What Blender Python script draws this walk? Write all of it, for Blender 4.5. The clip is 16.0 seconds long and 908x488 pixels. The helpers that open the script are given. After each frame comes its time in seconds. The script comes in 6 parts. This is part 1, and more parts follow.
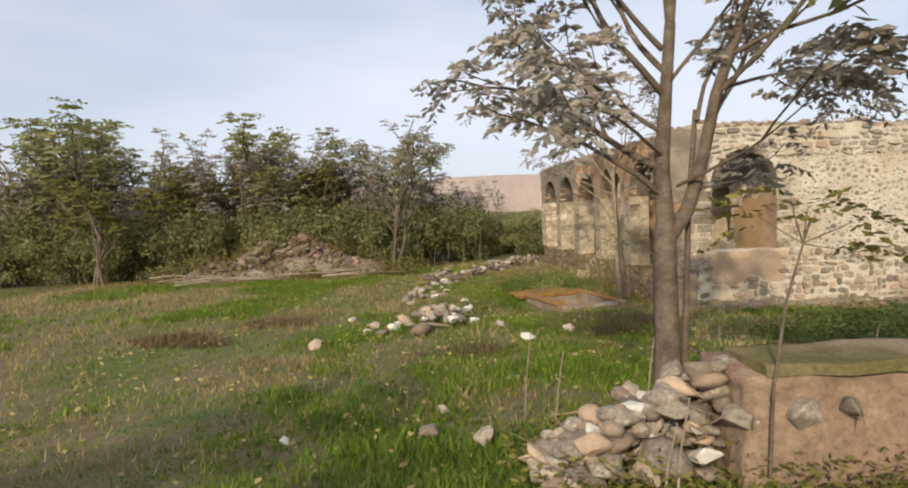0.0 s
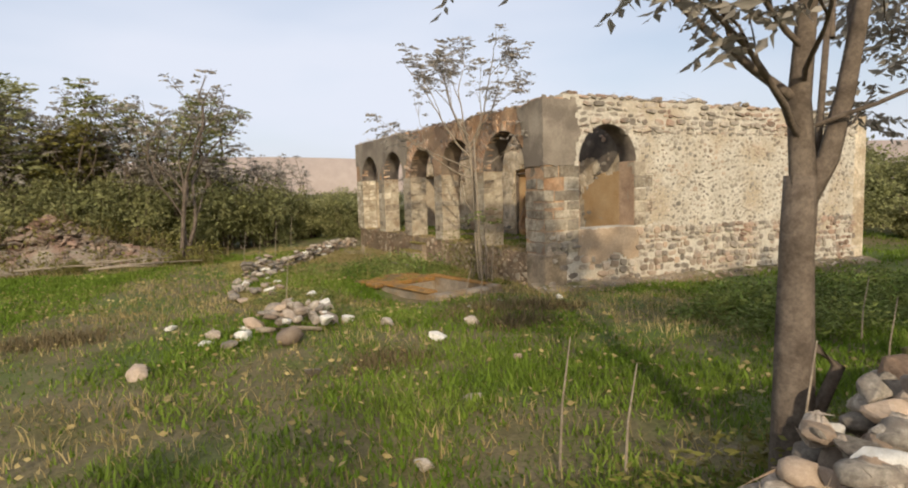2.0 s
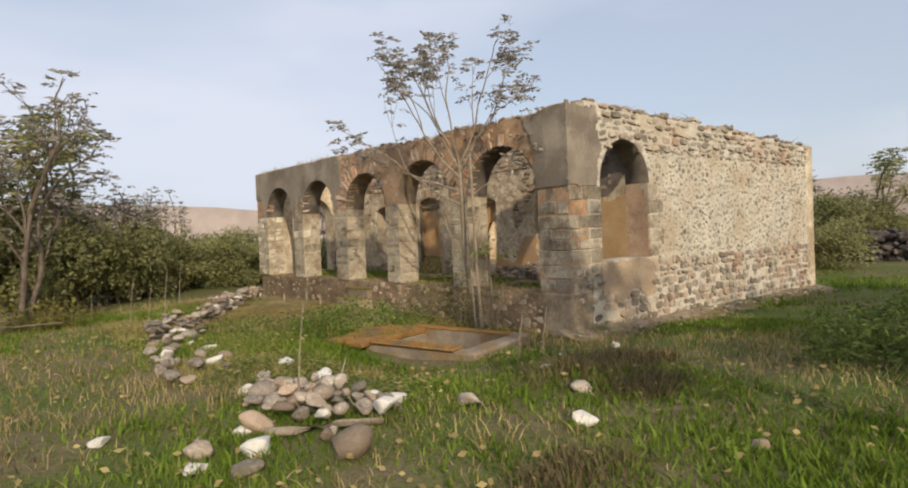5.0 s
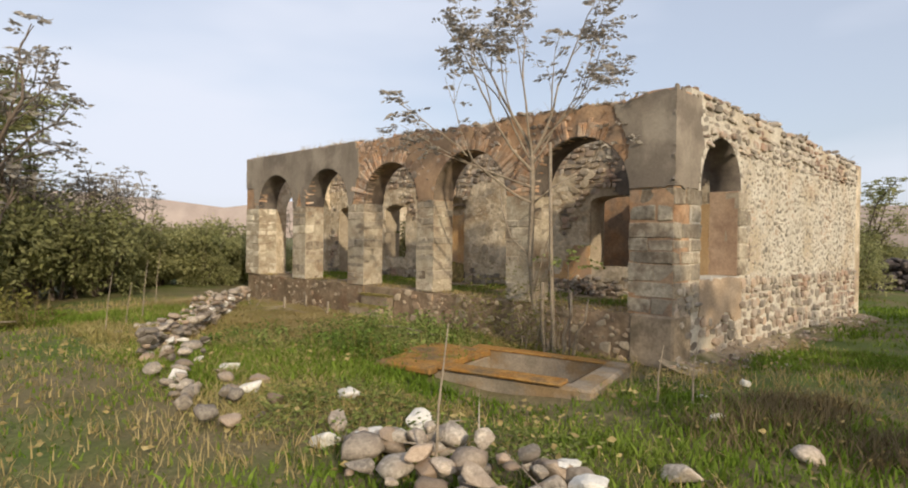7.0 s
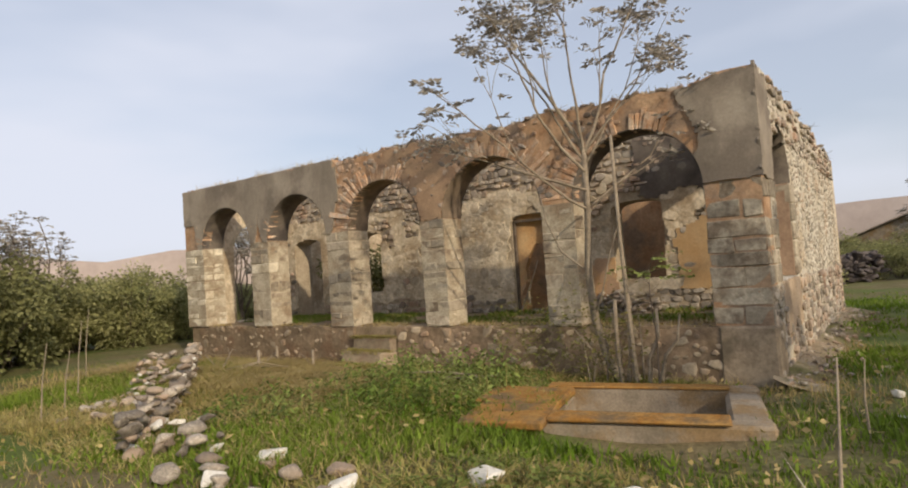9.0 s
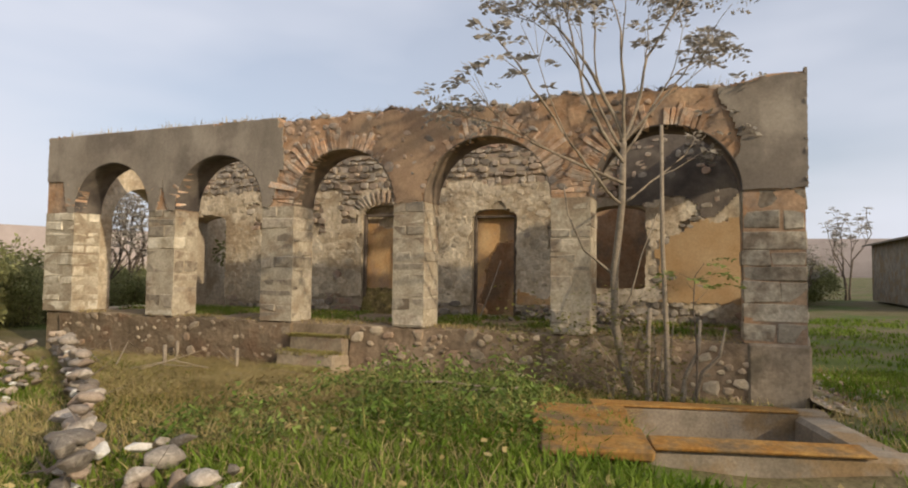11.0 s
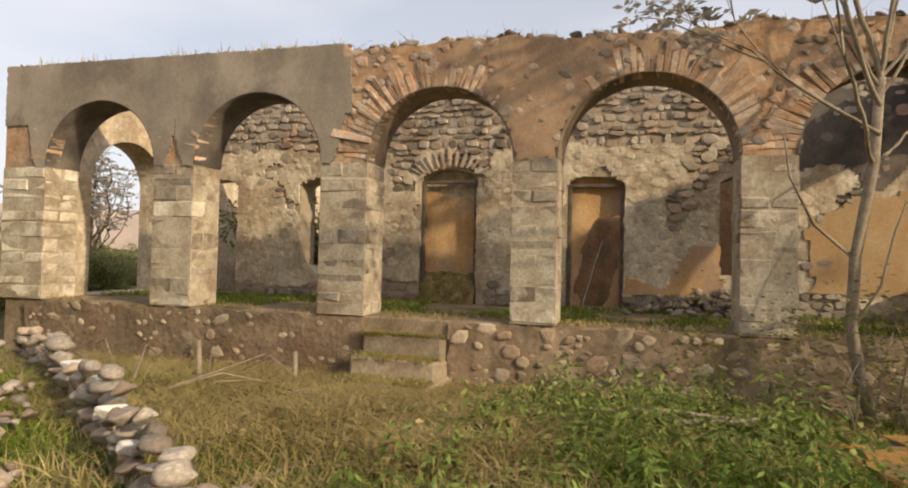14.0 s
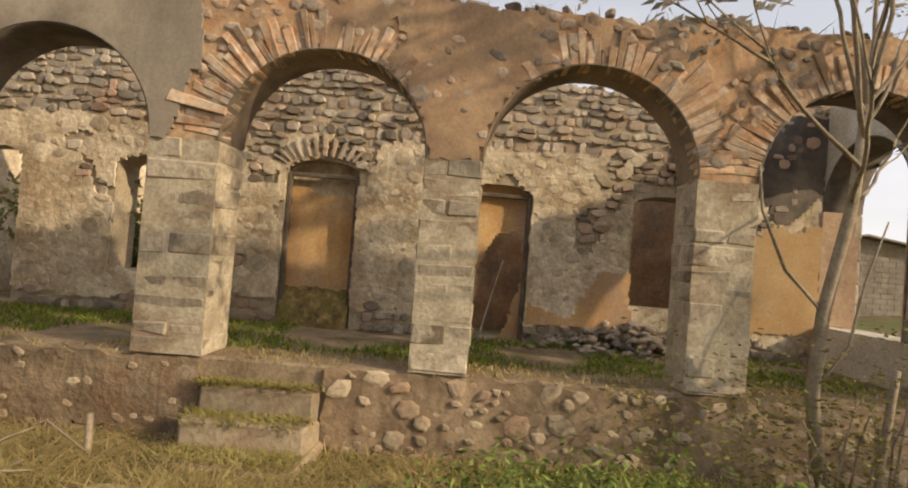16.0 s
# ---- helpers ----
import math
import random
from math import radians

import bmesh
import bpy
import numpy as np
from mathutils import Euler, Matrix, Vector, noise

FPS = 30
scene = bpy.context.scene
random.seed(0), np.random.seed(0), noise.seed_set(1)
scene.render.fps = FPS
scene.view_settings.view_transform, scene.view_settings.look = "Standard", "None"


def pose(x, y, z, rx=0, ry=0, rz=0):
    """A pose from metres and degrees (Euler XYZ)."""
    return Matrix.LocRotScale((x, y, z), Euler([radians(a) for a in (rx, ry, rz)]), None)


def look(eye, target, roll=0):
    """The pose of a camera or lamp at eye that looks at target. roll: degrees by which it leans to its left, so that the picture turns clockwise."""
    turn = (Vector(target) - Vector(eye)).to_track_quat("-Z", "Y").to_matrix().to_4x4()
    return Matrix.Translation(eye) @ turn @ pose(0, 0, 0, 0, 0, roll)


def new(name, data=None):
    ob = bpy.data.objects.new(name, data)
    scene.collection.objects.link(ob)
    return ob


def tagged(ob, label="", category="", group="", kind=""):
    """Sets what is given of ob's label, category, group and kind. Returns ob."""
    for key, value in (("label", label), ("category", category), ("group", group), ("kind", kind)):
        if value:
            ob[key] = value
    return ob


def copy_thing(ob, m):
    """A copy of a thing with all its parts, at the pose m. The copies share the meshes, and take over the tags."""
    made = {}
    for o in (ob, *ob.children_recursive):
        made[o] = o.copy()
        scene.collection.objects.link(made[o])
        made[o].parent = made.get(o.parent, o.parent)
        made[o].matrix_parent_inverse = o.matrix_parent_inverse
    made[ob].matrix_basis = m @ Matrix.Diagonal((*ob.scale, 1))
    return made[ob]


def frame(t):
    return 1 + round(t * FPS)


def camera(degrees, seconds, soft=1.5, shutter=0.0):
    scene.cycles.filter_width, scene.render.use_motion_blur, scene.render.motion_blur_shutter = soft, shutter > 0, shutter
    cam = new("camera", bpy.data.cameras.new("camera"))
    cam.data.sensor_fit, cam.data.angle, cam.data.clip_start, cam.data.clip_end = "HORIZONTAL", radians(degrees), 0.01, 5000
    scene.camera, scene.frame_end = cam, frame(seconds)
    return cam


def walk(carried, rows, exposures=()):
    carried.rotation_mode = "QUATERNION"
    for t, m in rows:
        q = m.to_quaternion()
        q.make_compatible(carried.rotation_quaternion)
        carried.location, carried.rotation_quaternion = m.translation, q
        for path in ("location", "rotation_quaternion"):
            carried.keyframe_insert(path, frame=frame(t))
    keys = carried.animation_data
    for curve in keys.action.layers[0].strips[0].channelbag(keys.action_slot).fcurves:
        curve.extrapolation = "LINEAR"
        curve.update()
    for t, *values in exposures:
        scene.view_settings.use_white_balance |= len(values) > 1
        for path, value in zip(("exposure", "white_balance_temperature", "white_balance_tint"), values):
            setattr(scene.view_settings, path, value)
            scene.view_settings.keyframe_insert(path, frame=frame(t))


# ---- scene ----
cam = camera(74.7, 16.0, soft=2.0)
METRES, EYE, TILT, LEAN, TURN = 20.0, 1.6, 0.0, 0.0, 0.0
ROWS = [
    (0.0, 0.0, 0.0, 0.0, -0.12, -3.03, 2.28),
    (0.5, -0.021, 0.0283, -0.0026, -7.18, -4.36, 0.56),
    (1.0, -0.041, 0.0606, -0.0058, -6.59, -5.09, 3.56),
    (1.5, -0.0564, 0.0907, -0.0063, -12.11, -4.6, 1.48),
    (2.0, -0.076, 0.1257, -0.0087, -22.19, -5.25, 1.58),
    (2.5, -0.0917, 0.1547, -0.0094, -24.91, -1.7, 0.61),
    (3.0, -0.1078, 0.1897, -0.0132, -28.74, -3.01, 1.44),
    (5.5, -0.1433, 0.3525, -0.0248, -39.46, 0.15, 0.3),
    (6.0, -0.1487, 0.3861, -0.0265, -40.93, 1.23, -2.52),
    (6.5, -0.1522, 0.416, -0.0262, -39.89, -2.0, -1.32),
    (7.0, -0.1522, 0.4515, -0.0267, -41.54, -0.49, -0.83),
    (7.5, -0.1523, 0.4829, -0.0275, -46.86, -1.3, -0.62),
    (8.0, -0.153, 0.5168, -0.0286, -48.93, 3.16, 0.93),
    (8.5, -0.1578, 0.5473, -0.0311, -51.56, 0.81, 1.49),
    (9.0, -0.1627, 0.5823, -0.0318, -50.72, 2.39, 3.91),
    (9.5, -0.1692, 0.6134, -0.035, -53.68, 2.81, 2.88),
    (12.0, -0.1472, 0.7653, -0.0405, -69.28, 2.56, -1.31),
    (12.5, -0.1383, 0.7881, -0.0412, -66.24, 1.17, -1.58),
    (13.0, -0.1284, 0.8148, -0.0418, -71.67, 1.39, -1.5),
    (13.5, -0.1164, 0.8341, -0.0445, -70.41, 0.4, 1.9),
    (14.0, -0.1012, 0.8555, -0.0438, -71.18, 1.25, -1.45),
    (14.5, -0.0844, 0.8753, -0.0442, -77.92, -0.34, 0.11),
    (15.0, -0.0571, 0.887, -0.042, -80.35, -2.75, 1.96),
    (15.5, -0.0453, 0.8913, -0.0358, -82.29, 1.28, -1.01),
    (16.0, -0.0285, 0.8997, -0.0305, -86.14, 1.4, -4.52),
]
walk(cam, [(t, pose(0, 0, EYE, TILT, LEAN, TURN) @ pose(METRES * x, METRES * y, METRES * z, 90 + pitch, roll, yaw)) for t, x, y, z, yaw, pitch, roll in ROWS],
     exposures=[(0.0, 0.17, 6700, 10), (2.0, 0.1, 6700, 10), (3.0, 0.0, 6650, 10), (6.0, 0.03, 6650, 10), (6.5, 0.16, 6700, 10), (7.5, 0.1, 6700, 10), (9.0, 0.04, 6750, 11), (9.5, 0.04, 6800, 11), (12.5, 0.1, 7000, 11), (14.0, 0.3, 7400, 12), (14.5, 0.34, 7550, 12), (15.0, 0.5, 7700, 12), (16.0, 0.36, 7700, 12)])

# ---- light: low afternoon sun behind the walker, thin haze ----
SUN_TO = Vector((0.36, 1.0, -0.515)).normalized()
world = bpy.data.worlds.new("world")
scene.world = world
world.use_nodes = True
wn, wl = world.node_tree.nodes, world.node_tree.links
wn.clear()
sky = wn.new("ShaderNodeTexSky")
sky.sky_type = "NISHITA"
sky.sun_disc = False
sky.sun_elevation = math.asin(-SUN_TO.z)
sky.sun_rotation = math.atan2(-SUN_TO.x, -SUN_TO.y)
sky.air_density, sky.dust_density, sky.ozone_density = 1.0, 2.5, 1.5
# thin white cloud drifts laid over the sky
tc = wn.new("ShaderNodeTexCoord")
mapn = wn.new("ShaderNodeMapping")
mapn.inputs["Scale"].default_value = (0.8, 0.8, 2.6)
cl = wn.new("ShaderNodeTexNoise")
cl.inputs["Scale"].default_value, cl.inputs["Detail"].default_value, cl.inputs["Roughness"].default_value = 1.5, 4, 0.48
ramp = wn.new("ShaderNodeValToRGB")
ramp.color_ramp.elements[0].position, ramp.color_ramp.elements[1].position = 0.42, 0.66
ramp.color_ramp.elements[0].color, ramp.color_ramp.elements[1].color = (0.5, 0.5, 0.5, 1), (0.95, 0.95, 0.95, 1)
mixw = wn.new("ShaderNodeMix")
mixw.data_type = "RGBA"
mixw.inputs["B"].default_value = (5.55, 5.95, 6.95, 1)
bg = wn.new("ShaderNodeBackground")
bg.inputs["Strength"].default_value = 0.132
wo = wn.new("ShaderNodeOutputWorld")
wl.new(tc.outputs["Generated"], mapn.inputs["Vector"])
wl.new(mapn.outputs["Vector"], cl.inputs["Vector"])
wl.new(cl.outputs["Fac"], ramp.inputs["Fac"])
wl.new(ramp.outputs["Color"], mixw.inputs["Factor"])
wl.new(sky.outputs["Color"], mixw.inputs["A"])
wl.new(mixw.outputs["Result"], bg.inputs["Color"])
wl.new(bg.outputs["Background"], wo.inputs["Surface"])
sun_data = bpy.data.lights.new("sun", "SUN")
sun_data.energy, sun_data.angle, sun_data.color = 3.0, radians(1.2), (1.0, 0.87, 0.68)
sun = new("sun", sun_data)
sun.matrix_world = look((0, 0, 30), Vector((0, 0, 30)) + SUN_TO)


# ---- materials ----
def mat(name, c1, c2, scale=3.0, rough=0.9, fine=40.0, fine_amount=0.25, bump=0.4, dist=0.02, streak=0.0, c3=None, s3=0.8, lo=0.35, hi=0.65, rnd=0.0, island=False, spec=0.2, tint=None):
    """Two-scale noise colour with grain and relief; rnd varies the value, tint the hue, from piece to piece."""
    m = bpy.data.materials.new(name)
    m.use_nodes = True
    n, k = m.node_tree.nodes, m.node_tree.links
    b = n["Principled BSDF"]
    b.inputs["Roughness"].default_value = rough
    b.inputs["Specular IOR Level"].default_value = spec
    t = n.new("ShaderNodeTexCoord")

    def nz(s, det=6, r=0.6):
        x = n.new("ShaderNodeTexNoise")
        x.inputs["Scale"].default_value, x.inputs["Detail"].default_value, x.inputs["Roughness"].default_value = s, det, r
        k.new(t.outputs["Object"], x.inputs["Vector"])
        return x

    def mixc(a, bb, f, mode="MIX"):
        x = n.new("ShaderNodeMix")
        x.data_type, x.blend_type = "RGBA", mode
        for sock, v in (("A", a), ("B", bb), ("Factor", f)):
            if isinstance(v, (tuple, float, int)):
                x.inputs[sock].default_value = (*v, 1) if isinstance(v, tuple) else v
            else:
                k.new(v, x.inputs[sock])
        return x.outputs["Result"]

    def rng(v, a, bb, c, d):
        x = n.new("ShaderNodeMapRange")
        for i, q in enumerate((a, bb, c, d)):
            x.inputs[i + 1].default_value = q
        k.new(v, x.inputs[0])
        return x.outputs[0]
    base = nz(scale)
    col = mixc(c1, c2, rng(base.outputs["Fac"], lo, hi, 0, 1))
    if c3:
        patch = nz(s3, 4, 0.65)
        col = mixc(col, c3, rng(patch.outputs["Fac"], 0.48, 0.62, 0, 1))
    if streak:
        mp = n.new("ShaderNodeMapping")
        mp.inputs["Scale"].default_value = (1.9, 1.9, 0.55)
        k.new(t.outputs["Object"], mp.inputs["Vector"])
        drip = nz(1.0, 5, 0.6)
        k.new(mp.outputs["Vector"], drip.inputs["Vector"])
        f_ = rng(drip.outputs["Fac"], 0.45, 0.7, 0, streak)
        col = mixc(col, (c1[0] * .5, c1[1] * .5, c1[2] * .5), f_)
    grain = nz(fine, 3, 0.7)
    val = rng(grain.outputs["Fac"], 0.25, 0.75, 1 - fine_amount, 1 + fine_amount)
    if rnd:
        info = n.new("ShaderNodeNewGeometry" if island else "ShaderNodeObjectInfo")
        r = rng(info.outputs["Random Per Island" if island else "Random"], 0, 1, 1 - rnd, 1 + rnd)
        mul = n.new("ShaderNodeMath")
        mul.operation = "MULTIPLY"
        k.new(val, mul.inputs[0])
        k.new(r, mul.inputs[1])
        val = mul.outputs[0]
    if tint:
        scramble = n.new("ShaderNodeMath")
        scramble.operation = "FRACT"
        times = n.new("ShaderNodeMath")
        times.operation = "MULTIPLY"
        times.inputs[1].default_value = 37.31
        k.new(info.outputs["Random Per Island" if island else "Random"], times.inputs[0])
        k.new(times.outputs[0], scramble.inputs[0])
        col = mixc(col, tint, rng(scramble.outputs[0], 0.4, 1.0, 0, 0.8))
    hsv = n.new("ShaderNodeHueSaturation")
    k.new(col, hsv.inputs["Color"])
    k.new(val, hsv.inputs["Value"])
    k.new(hsv.outputs["Color"], b.inputs["Base Color"])
    if bump:
        bn = n.new("ShaderNodeBump")
        bn.inputs["Strength"].default_value, bn.inputs["Distance"].default_value = bump * 0.7, dist
        add = n.new("ShaderNodeMath")
        add.operation = "ADD"
        k.new(base.outputs["Fac"], add.inputs[0])
        k.new(rng(grain.outputs["Fac"], 0, 1, 0, 0.3), add.inputs[1])
        k.new(add.outputs[0], bn.inputs["Height"])
        k.new(bn.outputs["Normal"], b.inputs["Normal"])
    return m


M_GROUND = mat("ground_soil", (0.118, 0.104, 0.04), (0.175, 0.14, 0.078), 1.1, 0.95, 22, 0.45, 0.8, 0.05, c3=(0.095, 0.125, 0.03), s3=0.35)
M_EARTH = mat("packed_earth", (0.23, 0.17, 0.11), (0.31, 0.25, 0.17), 2.0, 0.95, 30, 0.35, 0.6, 0.04, c3=(0.14, 0.13, 0.05), s3=0.7)
M_MORTAR = mat("lime_mortar", (0.50, 0.45, 0.36), (0.63, 0.58, 0.48), 2.5, 0.95, 30, 0.3, 1.0, 0.04, c3=(0.47, 0.39, 0.28), s3=0.6)
M_JOINT = mat("old_joint", (0.36, 0.30, 0.21), (0.50, 0.43, 0.32), 4, 0.95, 30, 0.3, 0.8, 0.03, c3=(0.28, 0.21, 0.14), s3=1.5)
M_DARKJOINT = mat("dark_joint", (0.33, 0.265, 0.185), (0.45, 0.37, 0.265), 4, 0.95, 30, 0.3, 0.8, 0.03)
M_PLINTH = mat("plinth_stone", (0.24, 0.18, 0.12), (0.42, 0.335, 0.23), 4, 0.95, 22, 0.25, 0.8, 0.04, c3=(0.3, 0.2, 0.13), s3=1.8, rnd=0.35, tint=(0.46, 0.38, 0.27))
M_HEAP = mat("dull_rubble", (0.2, 0.16, 0.12), (0.34, 0.29, 0.22), 4, 0.95, 30, 0.3, 0.6, 0.03, c3=(0.28, 0.18, 0.13), rnd=0.35, island=True)
M_RUBBLE = mat("field_stone", (0.24, 0.205, 0.165), (0.43, 0.375, 0.30), 5.0, 0.9, 45, 0.25, 0.6, 0.02, c3=(0.34, 0.23, 0.165), s3=1.5, rnd=0.4, island=True)
M_STONE = mat("loose_stone", (0.20, 0.17, 0.135), (0.46, 0.40, 0.32), 6.0, 0.9, 50, 0.25, 0.6, 0.02, c3=(0.29, 0.24, 0.19), s3=2.0, rnd=0.45, tint=(0.40, 0.285, 0.195))
M_WHITE = mat("white_limestone", (0.62, 0.58, 0.5), (0.75, 0.72, 0.65), 6.0, 0.9, 50, 0.2, 0.5, 0.02)
M_ASHLAR = mat("ashlar_tuff", (0.29, 0.24, 0.175), (0.50, 0.43, 0.32), 3.2, 0.92, 16, 0.3, 0.9, 0.05, c3=(0.22, 0.17, 0.12), s3=3.4, rnd=0.25, tint=(0.36, 0.305, 0.23))
M_ASHLAR_PALE = mat("limewashed_tuff", (0.50, 0.43, 0.31), (0.74, 0.67, 0.53), 2.6, 0.92, 16, 0.2, 0.9, 0.05, c3=(0.34, 0.27, 0.18), s3=2.4, rnd=0.15)
M_PLASTER = mat("grey_plaster", (0.27, 0.225, 0.175), (0.37, 0.315, 0.245), 1.6, 0.92, 30, 0.15, 0.35, 0.015, streak=0.45, c3=(0.2, 0.165, 0.13), s3=0.9)
M_INNER = mat("worn_plaster", (0.50, 0.40, 0.27), (0.75, 0.65, 0.49), 3.4, 0.92, 15, 0.3, 1.0, 0.06, streak=0.45, c3=(0.42, 0.32, 0.21), s3=1.5)
M_OCHRE = mat("ochre_plaster", (0.55, 0.30, 0.12), (0.62, 0.42, 0.22), 2.2, 0.92, 26, 0.18, 0.5, 0.02, streak=0.5, c3=(0.45, 0.3, 0.19), s3=1.6)
M_BRICKCORE = mat("brick_core", (0.38, 0.215, 0.115), (0.49, 0.33, 0.205), 3.0, 0.95, 18, 0.25, 0.8, 0.04, c3=(0.28, 0.2, 0.14), s3=1.6)
M_RUBBLE_BRICK = mat("brick_rubble", (0.34, 0.21, 0.13), (0.48, 0.35, 0.25), 5.0, 0.92, 30, 0.3, 0.6, 0.02, c3=(0.3, 0.25, 0.2), s3=2.0, rnd=0.45, island=True)
M_BRICK = mat("old_brick", (0.40, 0.225, 0.125), (0.55, 0.385, 0.26), 5.0, 0.9, 24, 0.25, 0.6, 0.02, c3=(0.50, 0.40, 0.30), s3=4.5, rnd=0.4)
M_CONCRETE = mat("old_concrete", (0.20, 0.165, 0.12), (0.33, 0.27, 0.2), 3.0, 0.9, 40, 0.25, 0.6, 0.02, c3=(0.25, 0.17, 0.09), s3=2.2)
M_LICHEN = mat("orange_lichen_concrete", (0.27, 0.125, 0.028), (0.36, 0.205, 0.065), 4.0, 0.9, 24, 0.35, 0.7, 0.03, c3=(0.17, 0.115, 0.06), s3=2.6)
M_BARK = mat("bark", (0.10, 0.077, 0.058), (0.19, 0.15, 0.115), 7.0, 0.95, 40, 0.3, 0.9, 0.02)
M_TWIG = mat("pale_twig", (0.22, 0.175, 0.125), (0.34, 0.28, 0.205), 7.0, 0.95, 40, 0.3, 0.4, 0.01)
# distance haze is mixed into the hill's brown as a pinkish grey
M_HILL = mat("dry_hill", (0.34, 0.28, 0.25), (0.41, 0.345, 0.31), 0.01, 0.95, 0.06, 0.12, 0.0)


def leafmat(name, a, b, trans=0.3, rnd=0.35):
    m = mat(name, a, b, 0.9, 0.75, 9.0, 0.15, 0.0, rnd=rnd, island=True, spec=0.25)
    n, k = m.node_tree.nodes, m.node_tree.links
    bs, out = n["Principled BSDF"], n["Material Output"]
    tr = n.new("ShaderNodeBsdfTranslucent")
    mx = n.new("ShaderNodeMixShader")
    mx.inputs[0].default_value = trans
    k.new(bs.inputs["Base Color"].links[0].from_socket, tr.inputs["Color"])
    k.new(bs.outputs[0], mx.inputs[1])
    k.new(tr.outputs[0], mx.inputs[2])
    k.new(mx.outputs[0], out.inputs["Surface"])
    return m


L_GREY = leafmat("dusty_leaf", (0.30, 0.265, 0.215), (0.43, 0.39, 0.33), 0.4)
L_HEDGE = leafmat("hedge_leaf", (0.25, 0.26, 0.10), (0.39, 0.375, 0.18), 0.45)
L_DARK = leafmat("dark_leaf", (0.17, 0.18, 0.07), (0.26, 0.255, 0.11), 0.4)
L_YELL = leafmat("yellowing_leaf", (0.15, 0.15, 0.035), (0.23, 0.2, 0.06))
L_WEED = leafmat("weed_leaf", (0.115, 0.155, 0.03), (0.23, 0.26, 0.08))
L_GRASS = leafmat("green_grass", (0.11, 0.185, 0.014), (0.20, 0.265, 0.04), 0.35)
L_DRY = leafmat("dry_grass", (0.33, 0.25, 0.10), (0.47, 0.37, 0.17), 0.3)
L_BROWN = leafmat("dead_brown_grass", (0.14, 0.105, 0.05), (0.20, 0.155, 0.08), 0.2)


# ---- mesh tools ----
def link(name, verts, faces, material, parent=None, label="", smooth=False):
    me = bpy.data.meshes.new(name)
    me.from_pydata(verts, [], faces)
    me.materials.append(material)
    if smooth:
        me.shade_smooth()
    ob = new(name, me)
    ob.parent = parent
    if label:
        ob["label"] = label
    return ob


def B(v, u, z):
    """The building's frame: v into the house, u along the arcade."""
    return (4.88 + v - 0.08 * u, 13.42 + u + 0.04 * v, z)


def nz(x, y, z=0.0, s=1.0):
    return noise.noise((x * s, y * s, z * s))


def sstep(a, b, x):
    t = min(1.0, max(0.0, (x - a) / (b - a)))
    return t * t * (3 - 2 * t)


TR_O, TR_A = Vector((2.25, 12.80)), radians(17.0)


def TR(a, b, z):
    """The trough's frame: a along it towards the far end, b across towards the house."""
    c, s = math.cos(TR_A), math.sin(TR_A)
    return (TR_O.x + b * c - a * s, TR_O.y + b * s + a * c, z)


def in_trough(x, y):
    c, s = math.cos(TR_A), math.sin(TR_A)
    dx, dy = x - TR_O.x, y - TR_O.y
    b, a = dx * c + dy * s, -dx * s + dy * c
    return 0.2 < a < 2.0 and 0.3 < b < 1.6


def ground_z(x, y):
    z = -0.60 * sstep(-1.0, 7.0, y)
    z -= 0.14 * sstep(9.0, 13.5, y) * sstep(2.0, 5.0, x) * (1 - sstep(16.0, 19.0, y))
    z -= 0.12 * sstep(4.0, 12.0, x) * sstep(5.0, 11.0, y) * (1 - sstep(14.0, 18.0, y))
    z -= 0.2 * sstep(18.0, 28.0, y) * (1 - sstep(-2.0, 3.0, x))
    z -= 0.22 * math.exp(-((x - 1.5) / 0.7) ** 2 - ((y - 13.7) / 1.3) ** 2)
    if 0.8 < x < 4.2 and 12.5 < y < 16.2 and in_trough(x, y):
        return -1.15
    z -= 0.13 * sstep(2.4, 3.9, x) * (1 - sstep(4.9, 6.0, x)) * sstep(16.0, 18.5, y) * (1 - sstep(26.0, 28.0, y))
    d = math.hypot(x, y - 10)
    f = 1 - sstep(45.0, 90.0, d)
    return z + f * (0.05 * nz(x, y, 0, 0.5) + 0.03 * nz(x, y, 5, 1.7))


def box(v0, v1, u0, u1, z0, z1):
    """Vertices and faces of a box in the building's frame."""
    vs = [B(v, u, z) for z in (z0, z1) for (v, u) in ((v0, u0), (v1, u0), (v1, u1), (v0, u1))]
    return vs, [(3, 2, 1, 0), (4, 5, 6, 7), (0, 1, 5, 4), (1, 2, 6, 5), (2, 3, 7, 6), (3, 0, 4, 7)]


def bevel_mesh(name, vs, fs, off=0.012, jitter=0.0, seed=0):
    rr = random.Random(seed)
    bm = bmesh.new()
    bv = [bm.verts.new([c + rr.uniform(-jitter, jitter) for c in v]) for v in vs]
    for f in fs:
        bm.faces.new([bv[i] for i in f])
    bmesh.ops.recalc_face_normals(bm, faces=bm.faces)
    if off:
        bmesh.ops.bevel(bm, geom=bm.edges[:], offset=off, segments=1, affect="EDGES", profile=0.6)
    me = bpy.data.meshes.new(name)
    bm.to_mesh(me)
    bm.free()
    return me


